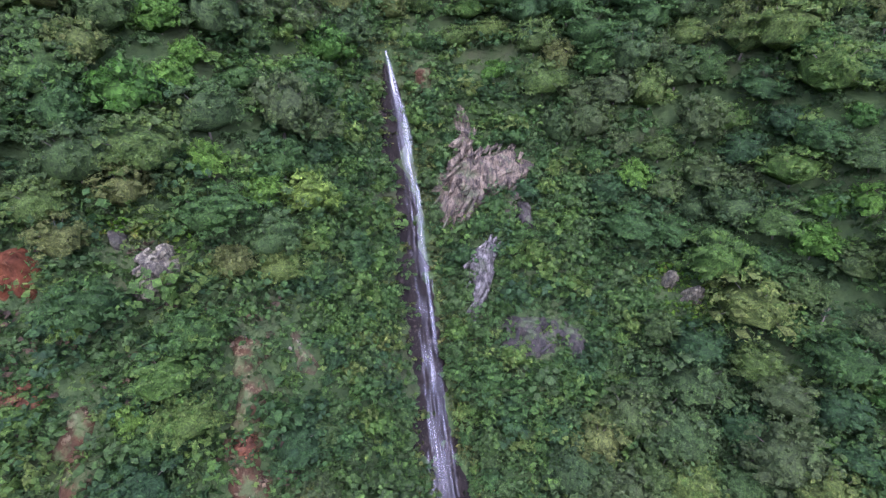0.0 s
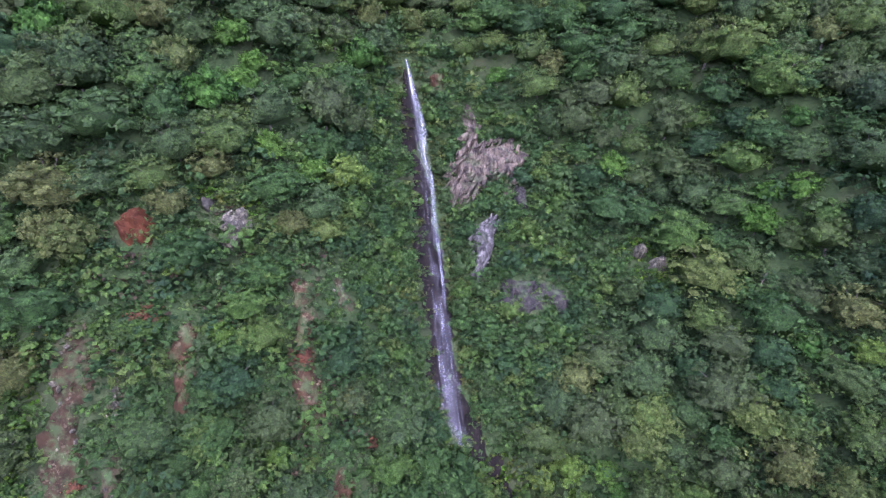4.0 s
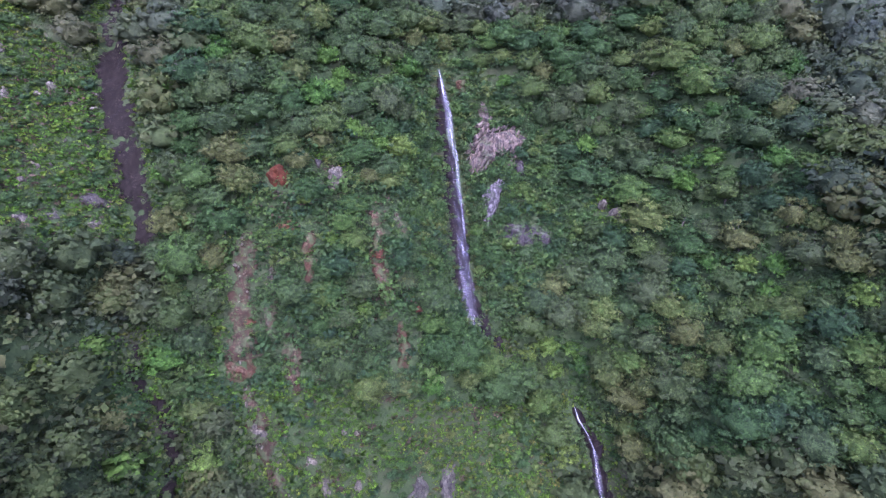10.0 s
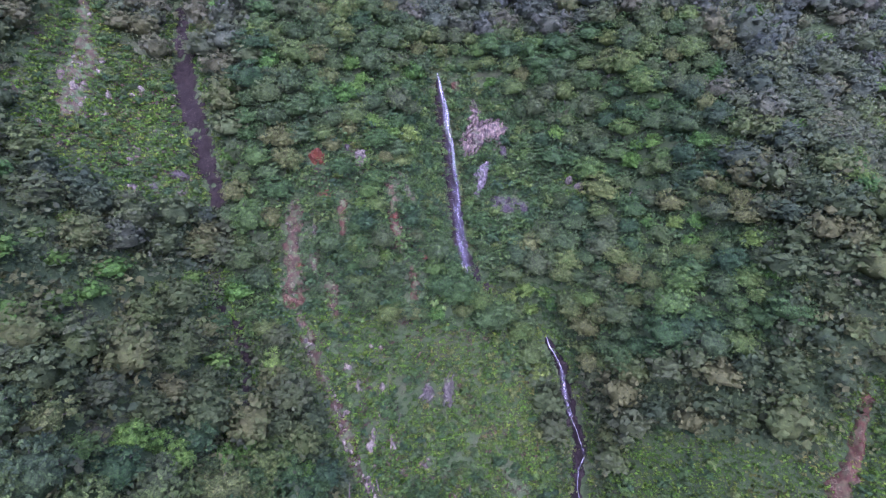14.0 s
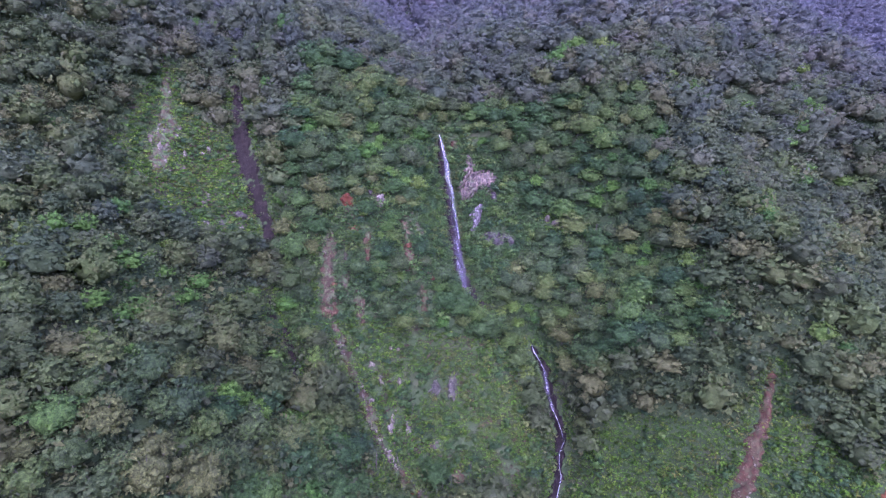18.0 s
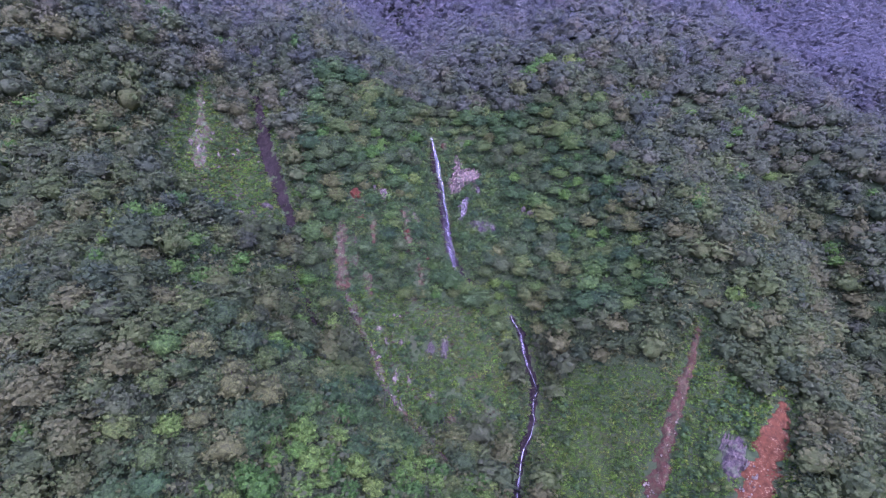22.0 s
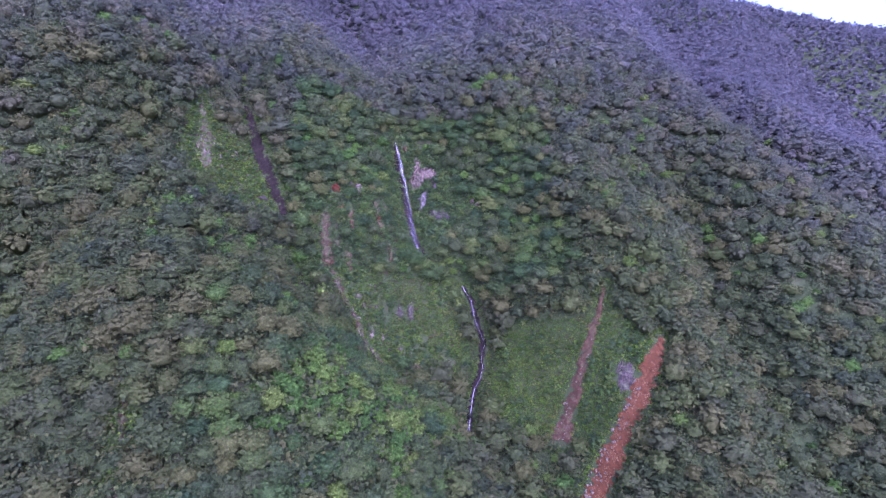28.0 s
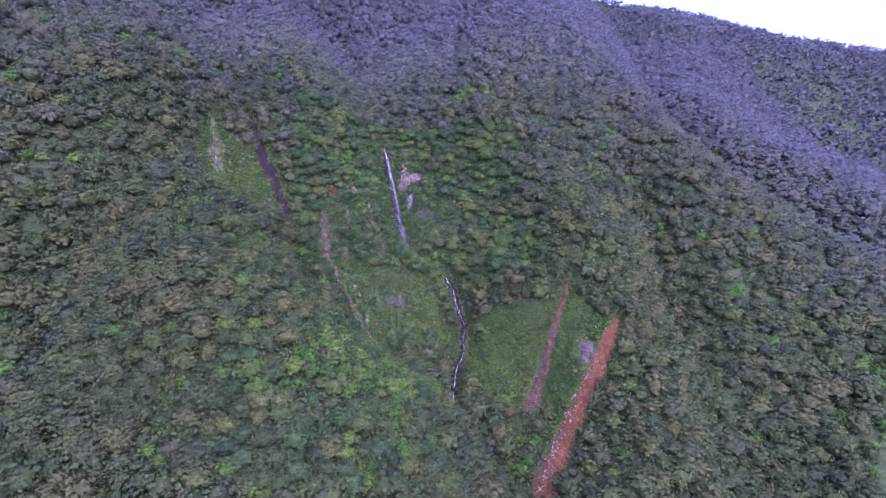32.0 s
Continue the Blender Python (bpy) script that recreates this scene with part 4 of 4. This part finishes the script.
ok = ~bare(u, v, np.where(lawn(u, v), 1.3, 0.3)) & ~by_water(u, v, 2.4) & ((inside(u, v, CLIFF) & (v > 48)) | (lawn(u, v) & (vnoise(u / 6, v / 6, 60) > np.where(u < -60, 0.6, np.where(u < 30, 0.3, np.where(inside(u, v, LAWNS[2]), 0.36, 0.56))))))
u, v = u[ok], v[ok]
i = spaced(u, v, 1.9, g)
u, v = u[i], v[i]
order = np.argsort(np.hypot(u, v - 105))
for i in order:
    if not put(2, u[i], v[i], 0.45 + 1.1 * g.uniform() ** 2.2):
        shrubs_left.append((u[i], v[i]))

RUST = [(0.15, (0.12, 0.055, 0.03)), (0.5, (0.19, 0.085, 0.045)), (1.0, (0.26, 0.13, 0.07))]
M_RUSTY, M_RUSTY_CUT = foliage("rusty_leaves", RUST, cut=2.5, holes=False, spread=0.0), foliage("rusty_leaf_sprays", RUST, cut=2.5)
for a, b, sc in ((-37.5, 80.6, 1.0), (-18.8, 77.5, 0.75), (-21.3, 70, 0.6), (-10.1, 68.4, 0.5), (-43, 62, 0.5)):
    bush = tree_thing("dry_bush", g, 2.2, 2.6, 7, 28, 0.2, 0.7, (M_RUSTY, M_RUSTY_CUT), "foliage")
    bush.matrix_basis = Matrix.LocRotScale(tuple(spot(a, b, 0.4)), Euler((0, 0, a)), (sc, sc, sc))
    tagged(bush, "withered rust-brown bush among green shrubs", "bush", group="withered bushes on the bank")
pale = tree_thing("young_tree", g, 2.6, 6.5, 9, 30, 0.24, 0.9, (M_BRIGHT, M_BRIGHT_CUT))
pale.matrix_basis = Matrix.LocRotScale(tuple(spot(-45.7, 33.0)), Euler((0, 0, 1)), (1.25, 1.25, 1.35))
tagged(pale, "young pale yellow-green tree beside the dark gully", "tree")
lean = tree_thing("small_tree", g, 2.0, 3.4, 7, 28, 0.2, 0.6, (M_OLIVE, M_OLIVE_CUT))
lean.matrix_basis = Matrix.LocRotScale(tuple(spot(33.6, 42.0)), Euler((0, -0.3, 1)), (1, 1, 1))
tagged(lean, "small tree leaning over the lower cascade", "tree")



def dead_tree(g, height):
    root = new("dead_tree")
    bend = (g.uniform(-0.2, 0.2) * height, g.uniform(-0.15, 0.1) * height, height)
    mid = (bend[0] * 0.35, bend[1] * 0.35, height * 0.5)
    part("trunk", mesh_from("trunk", *joined([tapered((0, 0, -0.8), mid, 0.17, 0.12), tapered(mid, bend, 0.12, 0.04)]), M_BARK), root)
    for k in range(5):
        f = g.uniform(0.35, 0.95)
        p = tuple(c * f for c in bend[:2]) + (height * f,)
        a, r = g.uniform(0, 6.28), height * g.uniform(0.12, 0.26)
        part("branch", mesh_from("branch", *tapered(p, (p[0] + r * math.cos(a), p[1] + r * math.sin(a), p[2] + r * 0.7), 0.05, 0.02, 4), M_BARK), root)
    return root


for a, b, h in ((-5.8, 3.2, 5.5), (-3.2, 3.8, 4.5), (-16.7, 24.7, 5.0), (-24.9, 5.4, 6.0), (-19.5, 8.9, 3.6), (3.2, 9.2, 4.4), (-8.4, 5.6, 3.8), (-45.5, 96.5, 5.0), (52.5, 96, 4.0)):
    stem = dead_tree(g, h)
    stem.matrix_basis = Matrix.LocRotScale(tuple(spot(a, b)), Euler((0.1, 0, a)), (1, 1, 1))
    tagged(stem, "bare grey dead tree standing in low scrub", "dead tree", group="dead trees on the slope")


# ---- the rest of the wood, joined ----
def haze_of(u, v, g):
    """How much haze is painted into a tree's leaf colour: more uphill and round the flanks."""
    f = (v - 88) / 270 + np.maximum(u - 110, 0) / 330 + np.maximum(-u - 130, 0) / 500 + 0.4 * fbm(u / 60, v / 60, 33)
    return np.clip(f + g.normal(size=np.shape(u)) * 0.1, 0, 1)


def wood(name, us_, vs_, g, protos, mat, label, lo, hi, category="woodland", hazed=False):
    V, F, N, T, S, base = [], [], [], [], [], 0
    P = spot(us_, vs_)
    haze = haze_of(us_, vs_, g)
    for p, grey in zip(P, haze):
        v, f, n = protos[g.integers(len(protos))]
        a, s = g.uniform(0, 6.28), lo + (hi - lo) * g.uniform() ** 1.6
        c, d = math.cos(a) * s, math.sin(a) * s
        q = np.empty_like(v)
        q[:, 0], q[:, 1], q[:, 2] = v[:, 0] * c - v[:, 1] * d, v[:, 0] * d + v[:, 1] * c, v[:, 2] * s * g.uniform(0.75, 1.1)
        m = np.empty_like(n)
        m[:, 0], m[:, 1], m[:, 2] = (n[:, 0] * c - n[:, 1] * d) / s, (n[:, 0] * d + n[:, 1] * c) / s, n[:, 2]
        N.append(m.astype(np.float32))
        V.append((q + p).astype(np.float32))
        F.append(f + base)
        T.append(np.full(len(v), g.uniform(), np.float32))
        S.append(np.full(len(v), grey, np.float32))
        base += len(v)
    me = clean_mesh(name, np.concatenate(V), np.concatenate(F), mat, np.concatenate(N))
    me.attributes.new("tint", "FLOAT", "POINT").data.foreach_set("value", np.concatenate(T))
    # amount of painted haze, tree by tree
    if hazed:
        me.attributes.new("haze", "FLOAT", "POINT").data.foreach_set("value", np.concatenate(S))
    return tagged(new(name, me), label, category, kind="stuff")


def proto(g, *args):
    v, f, n, mids = crown_arrays(g, *args)
    tv, tf = tapered((0, 0, -1.5), (0, 0, args[1] * 0.5), 0.17, 0.1, 3)
    return (*joined([(v, f), (tv, tf)]), np.concatenate([n, (tv - tv.mean(axis=0)) * (1, 1, 0.01)]))


g = np.random.default_rng(5)
FINE_WOOD = [proto(g, r, h, 15, 12, 0.36, q) for r, h, q in ((4.2, 5.8, 0.8), (3.6, 6.2, 0.9), (4.8, 5.4, 0.6), (4.4, 6.6, 0.75), (5.2, 6.0, 0.55), (3.9, 5.2, 0.8))]
SPUR = [proto(g, r, h, 30, 18, 0.34, q) for r, h, q in ((4.6, 8.0, 0.8), (4.1, 8.6, 0.9), (5.2, 7.4, 0.7), (4.8, 9.0, 0.75), (5.5, 8.2, 0.7), (4.2, 7.2, 0.8))]
MID = [proto(g, r, h, 16, 12, 0.44, q) for r, h, q in ((4.2, 7.2, 0.8), (3.6, 7.8, 0.9), (4.8, 6.8, 0.7), (4.4, 8.2, 0.75), (5.4, 7.4, 0.65), (3.9, 6.4, 0.8), (4.6, 8.6, 0.85), (5.0, 7.0, 0.7), (3.4, 6.8, 0.9), (4.3, 7.6, 0.75))]
FAR = [proto(g, r, h, 9, 7, 0.62, 0.75) for r, h in ((4.6, 7.8), (5.2, 7.4), (4.2, 8.2), (5.6, 8.0), (4.9, 8.8), (4.4, 7.2), (5.0, 7.6), (5.3, 8.4))]
FAR2 = [proto(g, 6.2, 8.0, 5, 3, 1.2, 0.85) for _ in range(8)]
SHRUBS = [proto(g, 1.5, 1.9, 5, 7, 0.26, 0.8) for _ in range(6)]
u, v = scatter(-260, 300, -160, 230, 2.0, g)
ok = (u > -240) & (u < 260) & (v < 200) & ~in_box(u, v) & seen_part(u, v)
u, v = u[ok], v[ok]
ok = ~bare(u, v, 3.2) & ~lawn(u, v) & ~by_water(u, v, 6.0)
u, v = u[ok], v[ok]
near = (u > -128) & (u < -16) & (v > -70) & (v < 62)
i = np.concatenate([np.flatnonzero(part_of)[spaced(u[part_of], v[part_of], gap, g)] for part_of, gap in ((near, 6.2), (~near, 5.9))])
extra = np.array(trees_left).reshape(-1, 2)
u, v = np.concatenate([u[i], extra[:, 0]]), np.concatenate([v[i], extra[:, 1]])
f = fresh_zone(u, v)
spur = ~f & (u > -128) & (u < -16) & (v > -70) & (v < 62)
f |= spur
wood("spur_wood", u[spur], v[spur], g, SPUR, M_WOOD_JOINED, "olive green broadleaf wood on the near spur", 0.85, 1.55, hazed=True)
wood("lower_wood", u[~f], v[~f], g, MID, M_WOOD_JOINED, "dense dull green broadleaf wood on the mountain flanks", 0.95, 1.65, hazed=True)
f &= ~spur
wood("fresh_wood", u[f], v[f], g, FINE_WOOD, M_FRESH_JOINED, "brighter green young wood on the mountain flanks", 0.55, 1.2)
u, v = scatter(-420, 560, -160, 470, 2.6, g)
ok = (v < 430) & (u < 420) & ~((u > -240) & (u < 260) & (v < 200)) & seen_part(u, v)
u, v = u[ok], v[ok]
i = spaced(u, v, 6.5, g)
u, v = u[i], v[i]
wood("upper_wood", u, v, g, FAR, M_WOOD_JOINED, "dense wood on the upper mountainside, leaves painted grey-green with haze", 1.05, 1.7, hazed=True)
u, v = scatter(-420, 830, -160, 800, 3.6, g)
ok = ~((v < 430) & (u < 420)) & seen_part(u, v)
u, v = u[ok], v[ok]
i = spaced(u, v, 8.5, g)
wood("ridge_wood", u[i], v[i], g, FAR2, M_RIDGE_JOINED, "distant wood up to the ridge, leaves painted grey-green with haze", 0.9, 1.4, hazed=True)
u, v = scatter(-150, 150, -110, 160, 1.6, g)
ok = (bare(u, v, 4.0) | by_water(u, v, 7.0)) & ~bare(u, v, 1.5) & ~by_water(u, v, 2.6) & ~inside(u, v, CLIFF) & ~inside(u, v, LAWNS[1])
u, v = u[ok], v[ok]
i = spaced(u, v, 2.1, g)
extra = np.array(shrubs_left).reshape(-1, 2)
wood("scrub", u[i], v[i], g, SHRUBS, M_SCRUB_JOINED, "small green shrubs along the bare places", 0.5, 1.15, "scrub")
wood("scrub", extra[:, 0], extra[:, 1], g, SHRUBS, M_SCRUB_JOINED, "low green scrub on the open slopes", 0.45, 1.5, "scrub")

# low plants: herbs on the grassy slopes, creepers on the rock walls, seedlings between the trees
TUFT = [crown_arrays(g, 0.8, 0.6, 3, 5, 0.28, 0.7, False)[:3] for _ in range(6)]
u, v = scatter(-116, 112, -60, 146, 1.15, g)
ok = (lawn(u, v) | (bare(u, v, 2.6) & in_view_box(u, v))) & (~bare(u, v, -0.2) | ((u < 20) & (strip_gap(u, v, STRIPS[15][3]) > 0.3) & (vnoise(u / 1.5, v / 2.2, 95) > np.where(u < -94, 0.42, 0.46)))) & ~by_water(u, v, 1.5)
ok &= ~inside(u, v, LAWNS[0]) | (vnoise(u / 4, v / 6, 61) < 0.8)
wood("meadow_plants", u[ok], v[ok], g, TUFT, M_MEADOW_JOINED, "fresh green herbs and tall grass on the open slope", 0.75, 1.7, "grass")
u, v = scatter(-62, 78, 40, 158, 1.35, g)
ok = (~bare(u, v, 0.1) | (~bare(u, v, -1.6) & (vnoise(u / 1.5, v / 1.5, 77) > 0.5)) | (inside(u, v, OUTLINES[0]) & (vnoise(u / 2.2, v / 2.2, 78) > 0.7)) | (inside(u, v, OUTLINES[3]) & (vnoise(u / 2.0, v / 1.6, 79) > 0.3)) | (inside(u, v, BANK) & (vnoise(u / 1.3, v / 1.3, 79) > 0.62))) & ~by_water(u, v, 1.7) & (inside(u, v, CLIFF) | inside(u, v, BANK))
wood("creepers", u[ok], v[ok], g, TUFT, M_SCRUB_JOINED, "green creepers and low scrub on the steep banks", 0.8, 1.8, "scrub")

LOW = [crown_arrays(g, 1.7, 1.8, 5, 7, 0.36, 0.7, False)[:3] for _ in range(6)]
DENSE = [crown_arrays(g, 1.8, 2.0, 7, 11, 0.34, 0.7, False)[:3] for _ in range(6)]
u, v = scatter(-190, 210, -110, 195, 1.6, g)
ok = (~bare(u, v, 1.2) | (~bare(u, v, -0.4) & (vnoise(u, v, 71) > 0.6) & (strip_gap(u, v, STRIPS[15][3]) > 1.5))) & ~by_water(u, v, np.where(v > 60, 4.2, 2.6)) & ~lawn(u, v) & seen_part(u, v)
u, v = u[ok], v[ok]
i = spaced(u, v, 2.5, g)
near = (u[i] > -62) & (u[i] < 82) & (v[i] > 42) & (v[i] < 160)
wide = ~near & (g.uniform(size=len(i)) < np.where((u[i] > -150) & (u[i] < 150) & (v[i] < 170), 1.0, 0.45))
wood("undergrowth", u[i[near]], v[i[near]], g, DENSE, M_SCRUB_JOINED, "leafy green undergrowth between the trees round the waterfall", 0.9, 1.9, "undergrowth")
# this undergrowth takes the painted haze too
wood("undergrowth", u[i[wide]], v[i[wide]], g, LOW, M_WOOD_JOINED, "green undergrowth between the trees", 1.1, 2.5, "undergrowth", hazed=True)


MOSS = [(0.2, (0.055, 0.075, 0.02)), (0.6, (0.085, 0.105, 0.024)), (1.0, (0.125, 0.13, 0.035))]
u, v = scatter(-20, 14, 72, 148, 0.95, g)
ok = by_water(u, v, 3.9) & ~by_water(u, v, 1.35) & ((strip_gap(u, v, STRIPS[17][3]) > -0.3) | (vnoise(u, v / 3, 97) > 0.72)) & ~inside(u, v, OUTLINES[0]) & ~inside(u, v, OUTLINES[2])
wood("moss_cushions", u[ok], v[ok], g, TUFT, foliage("moss_leaves", MOSS, joined=True, cut=5.0, gaps=0.8), "yellow-green moss and hanging grass beside the waterfall", 0.6, 1.25, "moss")
DRY = [(0.2, (0.06, 0.045, 0.03)), (0.6, (0.1, 0.07, 0.045)), (1.0, (0.15, 0.11, 0.07))]
u, v = scatter(-116, 30, -6, 146, 1.7, g)
ok = (inside(u, v, LAWNS[0]) | inside(u, v, ROUGH) | inside(u, v, BANK)) & ~bare(u, v, 0.0) & (vnoise(u / 5, v / 7, 66) > np.where(u < -66, 0.42, 0.6)) & (g.uniform(size=len(u)) < 0.6)
wood("dry_grass", u[ok], v[ok], g, TUFT, foliage("dry_grass_leaves", DRY, joined=True, cut=4.0, gaps=0.76), "withered brown grass in patches on the open slopes", 0.7, 1.5, "grass")


# ---- rubble on the bare strips ----
def stone_mesh(g):
    bm = bmesh.new()
    bmesh.ops.create_icosphere(bm, subdivisions=1, radius=1.0)
    for q in bm.verts:
        q.co = Vector([c * g.uniform(0.65, 1.25) * k for c, k in zip(q.co, (1.0, 0.8, 0.6))])
    me = bpy.data.meshes.new("stone")
    bm.to_mesh(me)
    bm.free()
    me.materials.append(M_STONE)
    return me


g = np.random.default_rng(23)
STONES = [stone_mesh(g) for _ in range(6)]
for k, n, big, t0 in ((0, 190, 1.0, 0.35), (1, 80, 0.6, 0.3), (2, 48, 0.6, 0.1), (3, 34, 0.5, 0.0), (4, 120, 0.7, 0.0), (5, 44, 0.6, 0.3), (6, 14, 0.6, 0.0), (7, 14, 0.3, 0.0), (8, 10, 0.35, 0.0), (11, 24, 0.5, 0.0)):
    bed, line = beds[k]
    pts = np.array(line, float)
    for _ in range(n):
        t = (t0 + (1 - t0) * g.uniform() ** 0.8) * (len(pts) - 1)
        cu, cv, hw = (np.interp(t, np.arange(len(pts)), pts[:, c]) for c in range(3))
        a = np.clip(g.normal() * 0.32 - (0.45 if k == 0 else 0.3 * math.sin(t * 2.1)), -0.95, 0.95)
        size = big * g.uniform(0.25, 1.0) ** 1.6
        st = new("stone", STONES[g.integers(6)])
        st.parent = bed
        st.matrix_basis = Matrix.LocRotScale(tuple(spot(cu + a * hw, cv + g.uniform(-1, 1), 0.7 + (0.4 if k in (2, 3, 4) else 0.15) * size)), Euler(g.uniform(0, 6.28, 3)), (size, size * g.uniform(0.7, 1.3), size))

# pale boulders loose on the rough slope and below the stony run
u, v = scatter(-112, 4, -2, 138, 3.1, g)
ok = (inside(u, v, ROUGH) | (inside(u, v, LAWNS[0]) & (u < -14) & (v < 46))) & ~bare(u, v, -0.6) & (vnoise(u / 7, v / 9, 91) > 0.52)
for a, b in zip(u[ok], v[ok]):
    if g.uniform() < 0.55:
        size = 0.45 + 0.75 * g.uniform() ** 2
        rock = new("boulder", STONES[g.integers(6)])
        rock.matrix_basis = Matrix.LocRotScale(tuple(spot(a, b, 0.25 * size)), Euler(g.uniform(0, 6.28, 3)), (size, size * g.uniform(0.8, 1.5), size))
        tagged(rock, "pale weathered boulder lying in low scrub", "boulder", group="pale boulders on the open slopes")


# ---- falling water ----
def water_mesh(name, line, lift, body, seed, cols=9, fade=(1.1, 0.85)):
    """line: (u, v, half width). The sheet bows out from the rock; body: how dense the water is."""
    pts = np.array(line, float)
    run = np.concatenate([[0], np.cumsum(np.hypot(*np.diff(pts[:, :2], axis=0).T))])
    s = np.linspace(0, run[-1], max(8, int(run[-1] / 0.6)))
    cu, cv, hw = (np.interp(s, run, pts[:, k]) for k in range(3))
    cu = cu + 0.25 * fbm(s / 6, s * 0, seed, 2)
    hw = hw * (1 + 0.5 * fbm(s / 3.5, s * 0, seed + 4, 3))
    t = np.linspace(-1, 1, cols)
    u, v = cu[:, None] + hw[:, None] * t[None], cv[:, None] + 0 * t[None]
    w0 = ground_w(cu, cv)
    k = np.ones(9) / 9
    w0 = np.convolve(np.pad(w0, 4, mode="edge"), k, "valid")
    w = w0[:, None] + lift + 0.5 * (1 - t[None] ** 2) + 0.25 * fbm(u * 1.5, v / 3, seed + 2)
    me = mesh_from(name, world_of(u, v, w).reshape(-1, 3), grid_faces(*u.shape), M_WATER)
    uv = np.stack([u - cu[:, None] + seed, np.broadcast_to(s[:, None], u.shape)], -1).reshape(-1, 2)
    loops = np.empty(len(me.loops), np.int32)
    me.loops.foreach_get("vertex_index", loops)
    me.uv_layers.new(name="run").data.foreach_set("uv", uv[loops].astype(np.float32).ravel())
    dens = np.linspace(*fade, len(s))[:, None] * body * (1 - 0.8 * np.abs(t[None]) ** 2) * (0.9 + 0.3 * fbm(s / 5, s * 0, seed + 8)[:, None])
    me.attributes.new("body", "FLOAT", "POINT").data.foreach_set("value", np.broadcast_to(dens, u.shape).astype(np.float32).ravel())
    return me


fall = tagged(new("waterfall"), "tall thin white waterfall down a dark wet cliff", "waterfall")
MAIN = [(-9.6, 143, 0.25), (-8.4, 138.5, 0.6), (-7.2, 134, 0.95), (-6.1, 129, 1.1), (-4.7, 121.5, 1.0), (-3.2, 110.5, 0.8), (-2.1, 101.6, 0.75), (-0.8, 91, 0.8), (0.1, 82, 0.8), (1.2, 74.5, 0.7), (2.0, 70.6, 0.6)]
part("main_stream", water_mesh("main_stream", [(a + 0.004 * (143 - b), b, c * (1.2 - 0.006 * (143 - b))) for a, b, c in MAIN], 1.8, 0.5, 3, 13, (1.2, 0.25)), fall)
part("veil", water_mesh("veil", [(a - 0.7 - 0.008 * (143 - b), b, c * 0.9 + 0.036 * (143 - b)) for a, b, c in MAIN], 1.2, 0.37, 31, 13, (0.5, 0.95)), fall, "thin lavender veil of spray beside the main stream")
part("thread", water_mesh("thread", [(a + 0.3, b, 0.22) for a, b, c in MAIN[3:]], 1.9, 0.45, 57, 5, (0.7, 0.9)), fall, "dense white thread of falling water")
cascade = tagged(new("cascade"), "thin white stepped cascade in a dark stream bed", "waterfall")
STEPS = ([(26.6, 55.6, 0.2), (27.6, 52.5, 0.35), (29.4, 49.5, 0.3), (30.8, 46, 0.4)], [(30.8, 46, 0.35), (31.2, 41, 0.5), (31.9, 36.5, 0.55), (33.0, 32, 0.4)], [(32.9, 32, 0.25), (34.4, 28.5, 0.22), (35.2, 25.0, 0.35), (36.2, 21, 0.3)],
         [(36.0, 21, 0.25), (34.2, 17.8, 0.22), (33.6, 13, 0.3), (33.9, 10, 0.2), (33.2, 7, 0.3)], [(33.2, 7, 0.25), (31.5, 2.5, 0.25), (28.3, -2.4, 0.4)], [(28.3, -2.4, 0.4), (26.4, -8, 0.35), (24.4, -15.6, 0.6), (22.8, -22, 0.5), (21.2, -28, 0.6)])
for k, line in enumerate(STEPS):
    part("step", water_mesh("step", [(a, b, (0.8 if k != 1 else 1.8) * c * (0.55 + 0.9 * abs(math.sin(1.7 * b + k)))) for a, b, c in line], 1.6, 0.68 if k != 1 else 0.52, 80 + 9 * k, 7), cascade)
